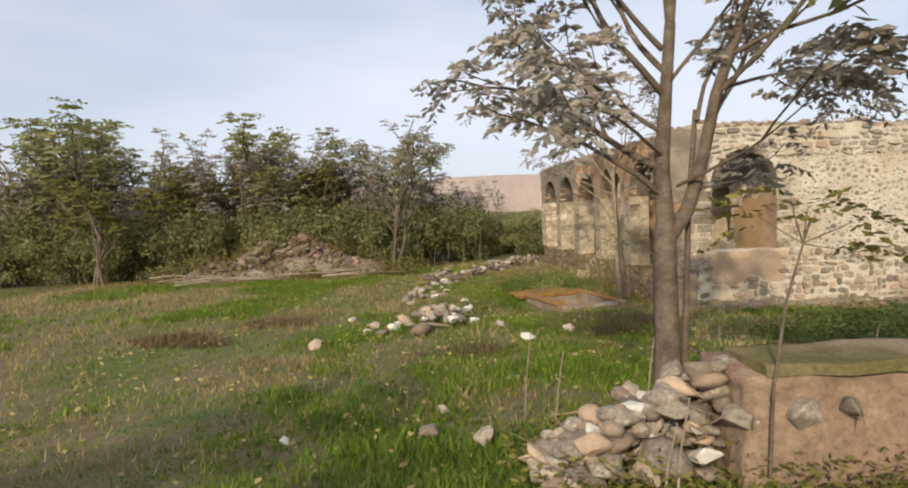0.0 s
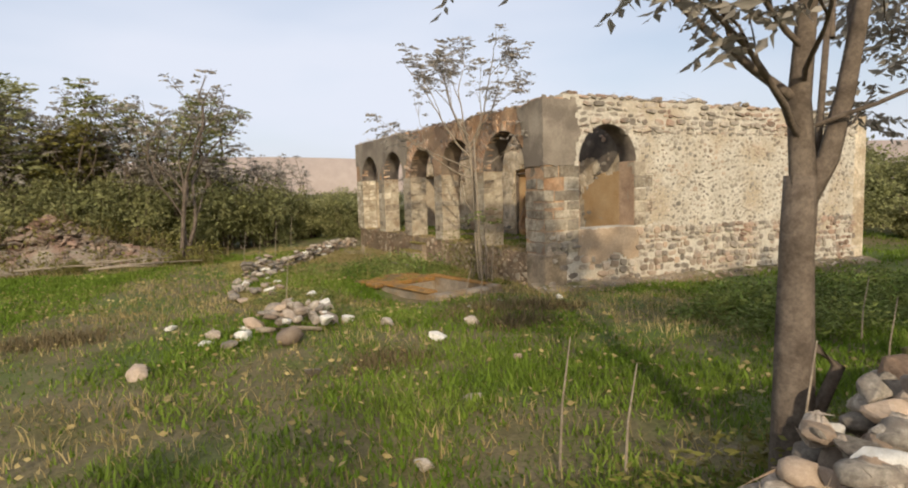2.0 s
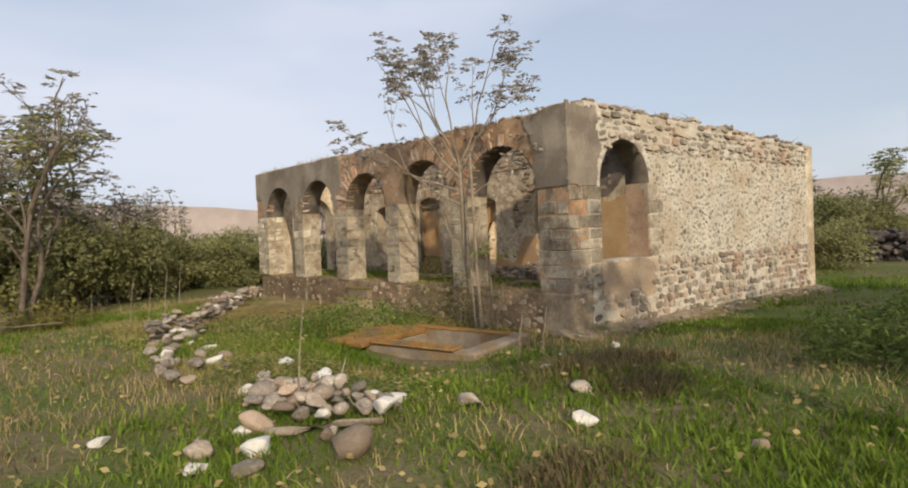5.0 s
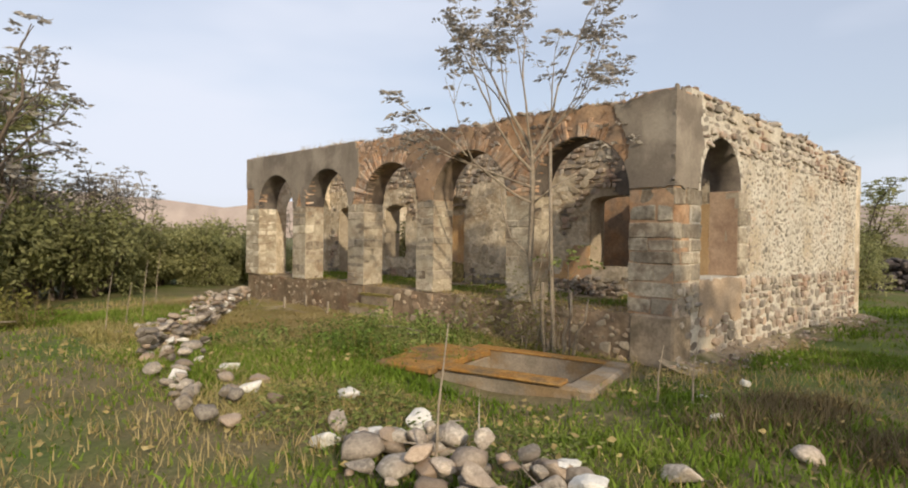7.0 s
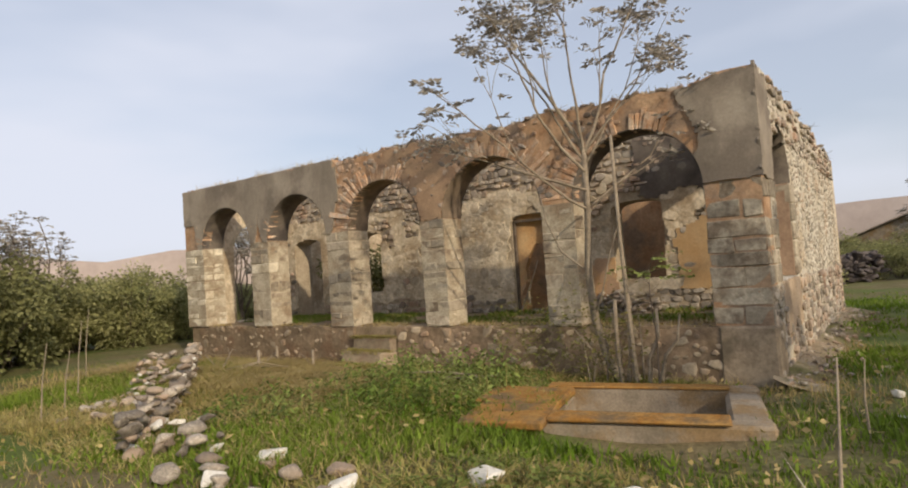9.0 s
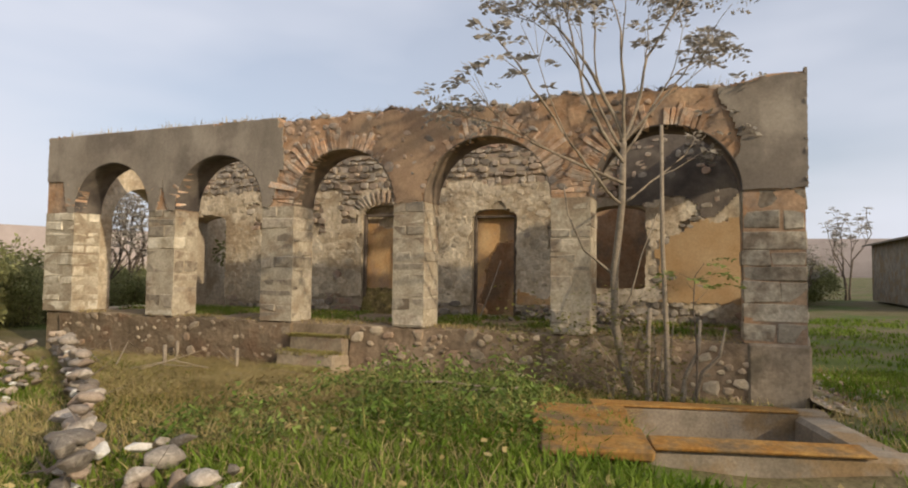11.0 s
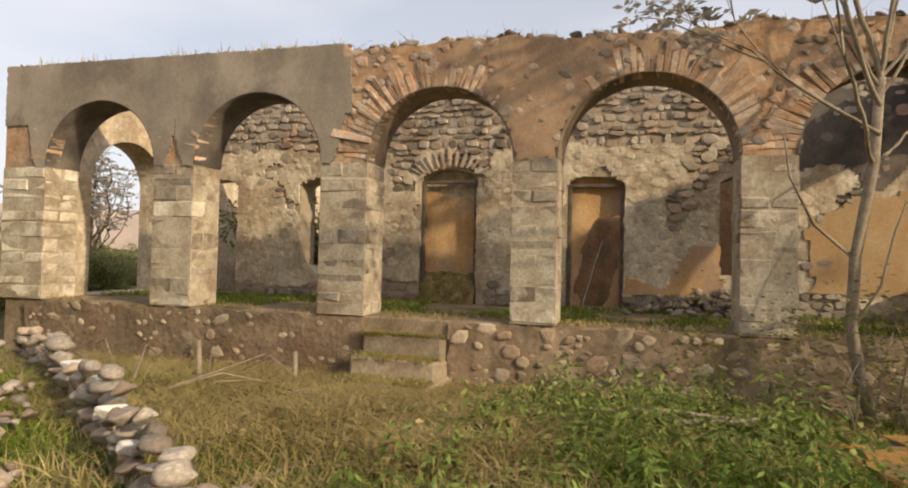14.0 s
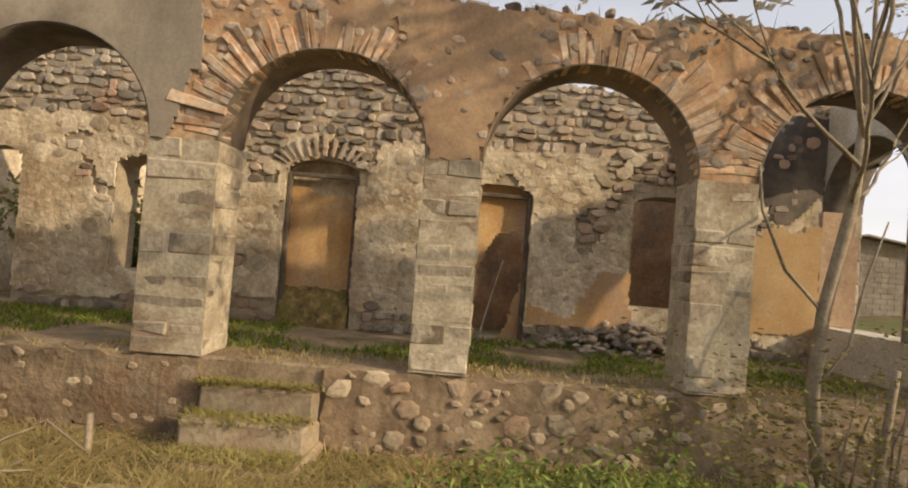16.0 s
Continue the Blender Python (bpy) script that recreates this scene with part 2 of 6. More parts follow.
def solid(name, vs, fs, material, parent=None, off=0.012, jitter=0.0, seed=0, label=""):
    me = bevel_mesh(name, vs, fs, off, jitter, seed)
    me.materials.append(material)
    ob = new(name, me)
    ob.parent = parent
    if label:
        ob["label"] = label
    return ob


def opening_top(o, a):
    """Height of an opening's head at the place a along the wall."""
    a0, a1, zb, spring, rise = o
    h, c = (a1 - a0) / 2, (a0 + a1) / 2
    q = min(1.0, abs(a - c) / h)
    return spring + rise * math.sqrt(max(0.0, 1 - q * q))


def wall(name, along, a0, a1, n0, n1, zbot, top, openings, material, parent=None, step=0.12, wob=0.012):
    """A masonry wall with openings clear through it. along 'u' or 'v'; n0..n1 its faces; top(a) its ragged head."""
    cuts = {round(a0, 4), round(a1, 4)}
    n = max(2, int((a1 - a0) / step))
    cuts |= {round(a0 + (a1 - a0) * i / n, 4) for i in range(n + 1)}
    for o in openings:
        cuts = {c for c in cuts if not (o[0] - 0.03 < c < o[1] + 0.03)}
        cuts |= {round(o[0] + (o[1] - o[0]) * (0.5 - 0.5 * math.cos(math.pi * i / 18)), 4) for i in range(19)}
    cuts = sorted(cuts)
    vs, fs, seen = [], [], {}

    def P(a, nn, z):
        key = (round(a, 4), nn, round(z, 4))
        if key not in seen:
            w = wob * nz(a * 2.3, z * 2.3, nn * 7)
            p = B(nn + w, a, z) if along == "u" else B(a, nn + w, z)
            seen[key] = len(vs)
            vs.append(p)
        return seen[key]

    def strip(a, b, za, zb_, ya, yb):
        m = max(1, round(max(ya - za, yb - zb_) / 0.35))
        for i in range(m):
            l0, l1 = za + (ya - za) * i / m, za + (ya - za) * (i + 1) / m
            r0, r1 = zb_ + (yb - zb_) * i / m, zb_ + (yb - zb_) * (i + 1) / m
            for nn in (n0, n1):
                fs.append((P(a, nn, l0), P(b, nn, r0), P(b, nn, r1), P(a, nn, l1)))
        for q0, q1 in ((za, zb_), (ya, yb)):
            fs.append((P(a, n0, q0), P(b, n0, q1), P(b, n1, q1), P(a, n1, q0)))
    for a, b in zip(cuts, cuts[1:]):
        mid = (a + b) / 2
        o = next((o for o in openings if o[0] - 1e-4 <= mid <= o[1] + 1e-4), None)
        if o:
            if o[2] > zbot + 0.01:
                strip(a, b, zbot, zbot, o[2], o[2])
            strip(a, b, opening_top(o, a), opening_top(o, b), top(a), top(b))
        else:
            strip(a, b, zbot, zbot, top(a), top(b))
    for o in openings:
        for a in o[:2]:
            fs.append((P(a, n0, o[2]), P(a, n1, o[2]), P(a, n1, o[3]), P(a, n0, o[3])))
    for a in (a0, a1):
        fs.append((P(a, n0, zbot), P(a, n1, zbot), P(a, n1, top(a)), P(a, n0, top(a))))
    bm = bmesh.new()
    bv = [bm.verts.new(v) for v in vs]
    for f in fs:
        if len(set(f)) == 4:
            try:
                bm.faces.new([bv[i] for i in f])
            except ValueError:
                pass
    bmesh.ops.recalc_face_normals(bm, faces=bm.faces)
    me = bpy.data.meshes.new(name)
    bm.to_mesh(me)
    bm.free()
    me.materials.append(material)
    ob = new(name, me)
    ob.parent = parent
    return ob


def stone_shape(rr, flat=0.75, seg=9, rings=5):
    """Vertices and faces of one worn, lumpy field stone of unit size."""
    vs, fs = [], []
    sx, sy, sz = rr.uniform(0.8, 1.2), rr.uniform(0.7, 1.05), flat * rr.uniform(0.75, 1.1)
    o = rr.uniform(0, 90)
    for i in range(rings + 1):
        th = math.pi * i / rings
        for j in range(seg if 0 < i < rings else 1):
            ph = 2 * math.pi * j / seg
            d = Vector((math.sin(th) * math.cos(ph), math.sin(th) * math.sin(ph), math.cos(th)))
            r = 0.5 * (1 + 0.36 * noise.noise(d * 1.3 + Vector((o, 0, 0))) + 0.13 * noise.noise(d * 3 + Vector((0, o, 0))))
            sq = max(abs(d.x), abs(d.y), abs(d.z)) ** -0.35
            vs.append((d.x * r * sx * sq, d.y * r * sy * sq, d.z * r * sz * sq))
    def idx(i, j):
        return 0 if i == 0 else (len(vs) - 1 if i == rings else 1 + (i - 1) * seg + j % seg)
    for i in range(rings):
        for j in range(seg):
            q = [idx(i, j), idx(i + 1, j), idx(i + 1, j + 1), idx(i, j + 1)]
            q = [a for n_, a in enumerate(q) if a not in q[:n_]]
            if len(q) > 2:
                fs.append(tuple(q))
    return vs, fs


def rock_shape(rr, flat=0.75):
    """One angular broken stone: the hull of scattered points, its edges worn."""
    bm = bmesh.new()
    sx, sy = rr.uniform(0.8, 1.2), rr.uniform(0.65, 1.0)
    for _ in range(15):
        d = Vector((rr.gauss(0, 1), rr.gauss(0, 1), rr.gauss(0, 1))).normalized() * rr.uniform(0.42, 0.58)
        bm.verts.new((d.x * sx, d.y * sy, d.z * flat))
    res = bmesh.ops.convex_hull(bm, input=bm.verts[:])
    bmesh.ops.delete(bm, geom=list({v for v in res["geom_unused"] + res["geom_interior"] if isinstance(v, bmesh.types.BMVert)}), context="VERTS")
    bmesh.ops.bevel(bm, geom=bm.edges[:], offset=0.045, segments=1, affect="EDGES", profile=0.6)
    bmesh.ops.recalc_face_normals(bm, faces=bm.faces)
    bm.verts.index_update()
    vs, fs = [tuple(v.co) for v in bm.verts], [tuple(v.index for v in f.verts) for f in bm.faces]
    bm.free()
    return vs, fs


_rs = random.Random(11)
STONES = []
for _i in range(14):
    _v, _f = stone_shape(_rs, 0.8) if _i in (0, 1, 2) else rock_shape(_rs, 0.95)
    _m = bpy.data.meshes.new("stone")
    _m.from_pydata(_v, [], _f)
    _m.materials.append(M_WHITE if _i >= 12 else M_STONE)
    if _i in (0, 1, 2):
        _m.shade_smooth()
    STONES.append(_m)
STONE_DATA = [rock_shape(_rs, 0.7) for _ in range(16)]


def put_stone(name, p, size, rr, parent=None, white=False, squash=1.0):
    ob = new(name, STONES[rr.choice((12, 13)) if white else rr.randrange(12)])
    ob.parent = parent
    ob.matrix_world = Matrix.Translation(p) @ Euler((rr.uniform(-.4, .4), rr.uniform(-.4, .4), rr.uniform(0, 6.28))).to_matrix().to_4x4() @ Matrix.Diagonal((size * rr.uniform(.9, 1.25), size, size * squash, 1))
    return ob


class Heap:
    """Collects many small pieces into one mesh."""
    def __init__(self):
        self.v, self.f, self.n = [], [], 0

    def add(self, vs, fs):
        self.v.extend(vs)
        n = self.n
        self.f.extend(tuple(i + n for i in f) for f in fs)
        self.n += len(vs)

    def stone(self, p, size, rr, squash=1.0):
        vs, fs = STONE_DATA[rr.randrange(len(STONE_DATA))]
        m = Matrix.Translation(p) @ Euler((rr.uniform(-.5, .5), rr.uniform(-.5, .5), rr.uniform(0, 6.28))).to_matrix().to_4x4() @ Matrix.Diagonal((size * rr.uniform(.8, 1.3), size, size * squash, 1))
        self.add([m @ Vector(q) for q in vs], fs)

    def done(self, name, material, parent=None, smooth=False):
        return link(name, self.v, self.f, material, parent, smooth=smooth)


def blades(name, pts, material, h=(0.1, 0.25), w=0.012, lean=0.5, seed=0, per=1, parent=None):
    """Grass: tapered bent blades (two triangles and a tip each) at the points given."""
    g = np.random.default_rng(seed)
    p = np.repeat(np.array(pts, float), per, axis=0)
    n = len(p)
    p[:, :2] += g.normal(0, 0.035, (n, 2)) if per > 1 else 0
    a = g.uniform(0, 6.283, n)
    hh = g.uniform(h[0], h[1], n) * (p[:, 3] if p.shape[1] > 3 else 1)
    side = np.stack([np.cos(a), np.sin(a), 0 * a], 1) * (w * g.uniform(0.6, 1.3, n))[:, None]
    b = a + g.uniform(0.8, 2.4, n)
    out = np.stack([np.cos(b), np.sin(b), 0 * b], 1) * (hh * lean * g.uniform(0.1, 1.2, n))[:, None]
    up = np.stack([0 * a, 0 * a, hh], 1)
    base = p[:, :3] - np.array([0, 0, 0.015])
    V = np.stack([base - side, base + side, base + up * .55 + out * .35 + side * .7, base + up * .55 + out * .35 - side * .7, base + up + out], 1).reshape(-1, 3)
    k = (np.arange(n) * 5)[:, None]
    quads = (k + np.array([0, 1, 2, 3])).astype(np.int32)
    tris = (k + np.array([3, 2, 4])).astype(np.int32)
    loops = np.concatenate([quads, tris], 1).ravel()
    me = bpy.data.meshes.new(name)
    me.vertices.add(len(V))
    me.vertices.foreach_set("co", V.ravel())
    me.loops.add(len(loops))
    me.loops.foreach_set("vertex_index", loops)
    me.polygons.add(2 * n)
    me.polygons.foreach_set("loop_start", (np.arange(n)[:, None] * 7 + np.array([0, 4])).ravel().astype(np.int32))
    me.update(calc_edges=True)
    me.validate()
    me.materials.append(material)
    ob = new(name, me)
    ob.parent = parent
    return ob


def leaf_mesh(name, c, dirs, size, material, parent=None, aspect=0.42, seed=0, droop=0.3):
    """Leaves: folded diamond blades at centres c pointing along dirs."""
    g = np.random.default_rng(seed)
    c, d = np.array(c, float), np.array(dirs, float)
    n = len(c)
    d = d + g.normal(0, 0.25, (n, 3))
    d[:, 2] -= droop
    d /= np.linalg.norm(d, axis=1)[:, None] + 1e-9
    r = g.normal(0, 1, (n, 3))
    s = np.cross(d, r)
    s /= np.linalg.norm(s, axis=1)[:, None] + 1e-9
    nrm = np.cross(d, s)
    L = (size * g.uniform(0.6, 1.25, n))[:, None]
    V = np.stack([c, c + d * L * .45 + s * L * aspect * .5 + nrm * L * .08, c + d * L, c + d * L * .45 - s * L * aspect * .5 + nrm * L * .08], 1).reshape(-1, 3)
    k = (np.arange(n) * 4)[:, None]
    loops = (k + np.array([0, 1, 2, 0, 2, 3])).astype(np.int32).ravel()
    me = bpy.data.meshes.new(name)
    me.vertices.add(len(V))
    me.vertices.foreach_set("co", V.ravel())
    me.loops.add(len(loops))
    me.loops.foreach_set("vertex_index", loops)
    me.polygons.add(2 * n)
    me.polygons.foreach_set("loop_start", (np.arange(2 * n) * 3).astype(np.int32))
    me.update(calc_edges=True)
    me.validate()
    me.materials.append(material)
    ob = new(name, me)
    ob.parent = parent
    return ob


class Wood:
    """Tapered branch tubes, joined into one mesh."""
    def __init__(self, seed):
        self.h, self.r = Heap(), random.Random(seed)
        self.tips = []

    def tube(self, pts, r0, r1, seg=7):
        vs, fs = [], []
        n = len(pts)
        for i, p in enumerate(pts):
            p = Vector(p)
            t = (Vector(pts[min(i + 1, n - 1)]) - Vector(pts[max(i - 1, 0)])).normalized()
            s = t.orthogonal().normalized()
            q = t.cross(s)
            r = r0 + (r1 - r0) * i / (n - 1)
            for j in range(seg):
                a = 6.283 * j / seg
                rr = r * (1 + 0.12 * math.sin(3 * a + i))
                vs.append(p + (s * math.cos(a) + q * math.sin(a)) * rr)
        for i in range(n - 1):
            for j in range(seg):
                fs.append((i * seg + j, i * seg + (j + 1) % seg, (i + 1) * seg + (j + 1) % seg, (i + 1) * seg + j))
        fs.append(tuple((n - 1) * seg + j for j in range(seg)))
        self.h.add(vs, fs)

    def limb(self, p, d, length, r, depth, spread=0.6, up=0.15, kids=(2, 3), shrink=0.68):
        rr = self.r
        pts, q, dd = [Vector(p)], Vector(p), Vector(d).normalized()
        n = max(3, int(length / 0.16))
        n = min(n, 9)
        for i in range(n):
            dd = (dd + Vector((rr.gauss(0, .09), rr.gauss(0, .09), rr.gauss(0, .06) + up * 0.1))).normalized()
            q = q + dd * (length / n)
            pts.append(q.copy())
        self.tube(pts, r, r * 0.55, 8 if r > .04 else (6 if r > .015 else 4))
        if depth <= 0:
            self.tips.append((pts, dd.copy()))
            return
        if depth == 1:
            self.tips.append((pts, dd.copy()))
        for k in range(rr.randint(*kids)):
            at = pts[rr.randint(max(1, n // 2), n)] if k else pts[-1]
            az, el = rr.uniform(0, 6.283), rr.gauss(0, .2)
            side = dd.orthogonal().normalized()
            side = Matrix.Rotation(az, 3, dd) @ side
            nd = (dd + side * spread * rr.uniform(.5, 1.2) + Vector((0, 0, up + el * .3))).normalized()
            self.limb(at, nd, length * shrink * rr.uniform(.75, 1.15), r * (0.62 if k == 0 else .48), depth - 1, spread, up, kids, shrink)


def pinnate(tips, rr, per=5, leaflets=6, length=0.35):
    """Leaf places for compound leaves drooping from the twig ends."""
    c, d = [], []
    for pts, dd in tips:
        for k in range(per):
            p = Vector(pts[rr.randint(len(pts) // 2, len(pts) - 1)]) if k else Vector(pts[-1])
            az = rr.uniform(0, 6.283)
            ax = (Vector((math.cos(az), math.sin(az), rr.uniform(-.2, .7))) + dd * .6).normalized()
            for i in range(leaflets):
                t = length * (0.25 + 0.75 * i / leaflets)
                q = p + ax * t + Vector((0, 0, -0.5 * t * t / length))
                s = ax.cross(Vector((0, 0, 1))).normalized() * (1 if i % 2 else -1)
                c.append(q)
                d.append(s + ax * .5)
    return c, d


def skin(name, along, face, proud, a0, a1, z0, z1, keep, material, parent=None, cell=0.06, snap=None):
    """A coat of plaster on a wall face: a thin slab with a broken outline, kept where keep(a, z) holds."""
    na, nb = int((a1 - a0) / cell), int((z1 - z0) / cell)
    cells = {(i, j) for i in range(na) for j in range(nb) if keep(a0 + (i + .5) * cell, z0 + (j + .5) * cell)}
    vs, fs, seen = [], [], {}

    def P(i, j, k):
        if (i, j, k) not in seen:
            a, z = a0 + i * cell, z0 + j * cell
            inside = all(q in cells for q in ((i, j), (i - 1, j), (i, j - 1), (i - 1, j - 1)))
            if not inside:
                a += cell * 0.8 * noise.noise((i * 1.7, j * 1.7, 3.1))
                z += cell * 0.8 * noise.noise((i * 1.7, j * 1.7, 8.4))
            if snap and not inside:
                a, z = snap(a, z)
            q = face + (proud * (1 + 0.35 * nz(a, z, 2, 2.2)) if k else -0.0 * proud)
            seen[(i, j, k)] = len(vs)
            vs.append(B(q, a, z) if along == "u" else B(a, q, z))
        return seen[(i, j, k)]
    flip = (proud < 0) == (along == "u")
    for i, j in cells:
        f = [P(i, j, 1), P(i + 1, j, 1), P(i + 1, j + 1, 1), P(i, j + 1, 1)]
        fs.append(tuple(f))
        for (di, dj), (p, q) in (((-1, 0), ((i, j), (i, j + 1))), ((1, 0), ((i + 1, j), (i + 1, j + 1))), ((0, -1), ((i, j), (i + 1, j))), ((0, 1), ((i, j + 1), (i + 1, j + 1)))):
            if (i + di, j + dj) not in cells:
                fs.append((P(*p, 1), P(*q, 1), P(*q, 0), P(*p, 0)))
    bm = bmesh.new()
    bv = [bm.verts.new(v) for v in vs]
    for f in fs:
        bm.faces.new([bv[i] for i in f])
    bmesh.ops.recalc_face_normals(bm, faces=bm.faces)
    me = bpy.data.meshes.new(name)
    bm.to_mesh(me)
    bm.free()
    me.materials.append(material)
    ob = new(name, me)
    ob.parent = parent
    return ob


def laid_stones(along, face, sgn, a0, a1, z0, z1, keep, rr, h=(0.12, 0.22), w=(0.13, 0.34), gap=0.02, proud=(0.02, 0.05), share=1.0):
    """Rough courses of rubble: for each stone, its vertices and faces, standing proud of a wall face."""
    z = z0
    while z < z1:
        hh = rr.uniform(*h)
        a = a0 - rr.uniform(0, w[0])
        while a < a1:
            ww = rr.uniform(*w)
            ca, cz = a + ww / 2, z + hh / 2 + 0.25 * hh * nz(a, z, 1, 1.1)
            a += ww
            if rr.random() > share or not keep(ca, cz):
                continue
            k = 8
            pr = rr.uniform(*proud)
            full, tilt = hh, rr.uniform(-.22, .22)
            hh = full * rr.uniform(.72, 1.22)
            cz += full * rr.uniform(-.18, .18)
            ph = rr.uniform(0, 0.8)
            jit = [rr.uniform(0.8, 1.08) for _ in range(k)]
            vs = []
            for ring, depth in ((1.0, -0.02), (0.99, pr * 0.7), (0.8, pr)):
                for i in range(k):
                    t = 2 * math.pi * i / k + ph
                    c, s = math.cos(t), math.sin(t)
                    e = (abs(c) ** 4 + abs(s) ** 4) ** -0.25
                    pa = (ww / 2 - gap / 2) * c * e * jit[i] * ring
                    pz = (hh / 2 - gap / 2) * s * e * jit[(i * 3) % k] * ring
                    aa, zz = ca + pa - pz * tilt, cz + pz + pa * tilt
                    q = face + sgn * depth * (1 + 0.25 * jit[(i * 5) % k])
                    vs.append(B(q, aa, zz) if along == "u" else B(aa, q, zz))
            fs = []
            for r in (0, 1):
                for i in range(k):
                    fs.append((r * k + i, r * k + (i + 1) % k, (r + 1) * k + (i + 1) % k, (r + 1) * k + i))
            fs.append(tuple(2 * k + i for i in range(k)))
            if (sgn > 0) != (along == "v"):
                fs = [tuple(reversed(f)) for f in fs]
            hh = full
            yield ca, cz, vs, fs
        z += hh


def sunk_stones(along, face, sgn, a0, a1, z0, z1, keep, rr, n, size=(0.05, 0.11), proud=(0.0, 0.02), dome=0.008):
    """Odd stones scattered in a mortar face, none overlapping."""
    cells, out = {}, []
    for _ in range(n):
        a, z, s = rr.uniform(a0, a1), rr.uniform(z0, z1), rr.uniform(*size)
        if not keep(a, z):
            continue
        ci, cj = int(a / .15), int(z / .15)
        if any((a - b) ** 2 + (z - y) ** 2 < (0.95 * (s + q)) ** 2 for i in (-1, 0, 1) for j in (-1, 0, 1) for b, y, q in cells.get((ci + i, cj + j), ())):
            continue
        cells.setdefault((ci, cj), []).append((a, z, s))
        k, ph, asp, pr = 7, rr.uniform(0, 6.28), rr.uniform(.6, 1.1), rr.uniform(*proud)
        jit = [rr.uniform(.7, 1.15) for _ in range(k)]
        tilt = rr.uniform(-.5, .5)
        vs = []
        for ring, depth in ((1.0, -.02), (.95, pr), (.6, pr + dome)):
            for i in range(k):
                t = 6.283 * i / k + ph
                x, y = s * 1.15 * math.cos(t) * jit[i] * ring, s * asp * math.sin(t) * jit[i] * ring
                aa, zz = a + x * math.cos(tilt) - y * math.sin(tilt), z + x * math.sin(tilt) + y * math.cos(tilt)
                vs.append(B(face + sgn * depth, aa, zz) if along == "u" else B(aa, face + sgn * depth, zz))
        fs = [(r * k + i, r * k + (i + 1) % k, (r + 1) * k + (i + 1) % k, (r + 1) * k + i) for r in (0, 1) for i in range(k)]
        fs.append(tuple(2 * k + i for i in range(k)))
        if (sgn > 0) != (along == "v"):
            fs = [tuple(reversed(f)) for f in fs]
        out.append((a, z, vs, fs))
    return out


# ---- ground: one sheet out to the horizon, finer where the walk is ----
def make_ground():
    def axis(lo, hi, s, far):
        a, x, st = [lo + s * i for i in range(int((hi - lo) / s) + 1)], hi, s
        while x < far:
            st *= 1.35
            x += st
            a.append(x)
        x, st = lo, s
        while x > -far:
            st *= 1.35
            x -= st
            a.insert(0, x)
        return a
    xs, ys = axis(-12, 16, 0.15, 2500), axis(-3, 28, 0.15, 2500)
    vs = [(x, y, ground_z(x, y)) for y in ys for x in xs]
    n = len(xs)
    fs = [(j * n + i, j * n + i + 1, (j + 1) * n + i + 1, (j + 1) * n + i) for j in range(len(ys) - 1) for i in range(n - 1)]
    return tagged(link("ground", vs, fs, M_GROUND, smooth=True), "uneven meadow soil with short grass and bare patches", "ground", kind="structure")


ground = make_ground()

# ---- the ruin ----
ARCHES = [(0.54, 2.37), (2.88, 4.74), (5.22, 6.98), (7.56, 9.37), (9.95, 11.75)]
U0, U1, VB, VI, TW = -0.13, 12.47, 10.12, 2.45, 0.5
SPRING = 1.84


def ragged(base, amp, seed, slope=0.0):
    return lambda a: base + slope * a + amp * (nz(a, seed, 0, 1.3) + 0.7 * nz(a, seed, 3, 4.5))


front_top = lambda a: (3.27 + 0.02 * nz(a, 1, 0, 3) if (a > 7.3 or a < 0.35) else 3.2 + 0.09 * nz(a, 1, 0, 1.5) + 0.07 * nz(a, 4, 0, 5))
wall_front = wall("wall_front", "u", U0, U1, 0.0, TW, 0.0, front_top, [(a, b, 0.0, SPRING, (b - a) / 2 - 0.02) for a, b in ARCHES], M_BRICKCORE)
tagged(wall_front, "ruined arcade wall of brick arches on stone piers", "arcade", kind="structure")

side_top = ragged(3.36, 0.05, 7, -0.026)
wall_side = wall("wall_side", "v", 0.0 + TW, VB, U0, U0 + TW, -1.2, side_top, [(0.88, 2.43, 0.5, 1.95, 0.8)], M_MORTAR)
tagged(wall_side, "sunlit rubble stone side wall with an arched opening", "wall", kind="structure")
wall_far = wall("wall_far_side", "v", 0.0 + TW, VB, U1 - TW, U1, -1.2, side_top, [(0.95, 2.43, 0.0, 1.75, 0.75)], M_INNER)
tagged(wall_far, "rubble end wall with an arched opening", "wall", kind="structure")
inner_top = ragged(3.30, 0.07, 9)
INNER = [(1.84, 2.76, 0.55, 1.85, 0.13), (4.05, 4.87, 0.0, 1.84, 0.13), (6.24, 7.16, 0.0, 1.92, 0.18), (8.4, 9.28, 0.53, 1.85, 0.13), (10.46, 11.44, 0.0, 1.85, 0.13)]
wall_inner = wall("wall_inner", "u", U0 + TW, U1 - TW, VI, VI + TW, -0.3, inner_top, INNER, M_DARKJOINT)
tagged(wall_inner, "porch back wall of worn plaster over rubble with blocked doors", "wall", kind="structure")
wall_back = wall("wall_back", "u", U0, U1, VB, VB + TW, -1.2, ragged(3.15, 0.12, 12), [], M_INNER)
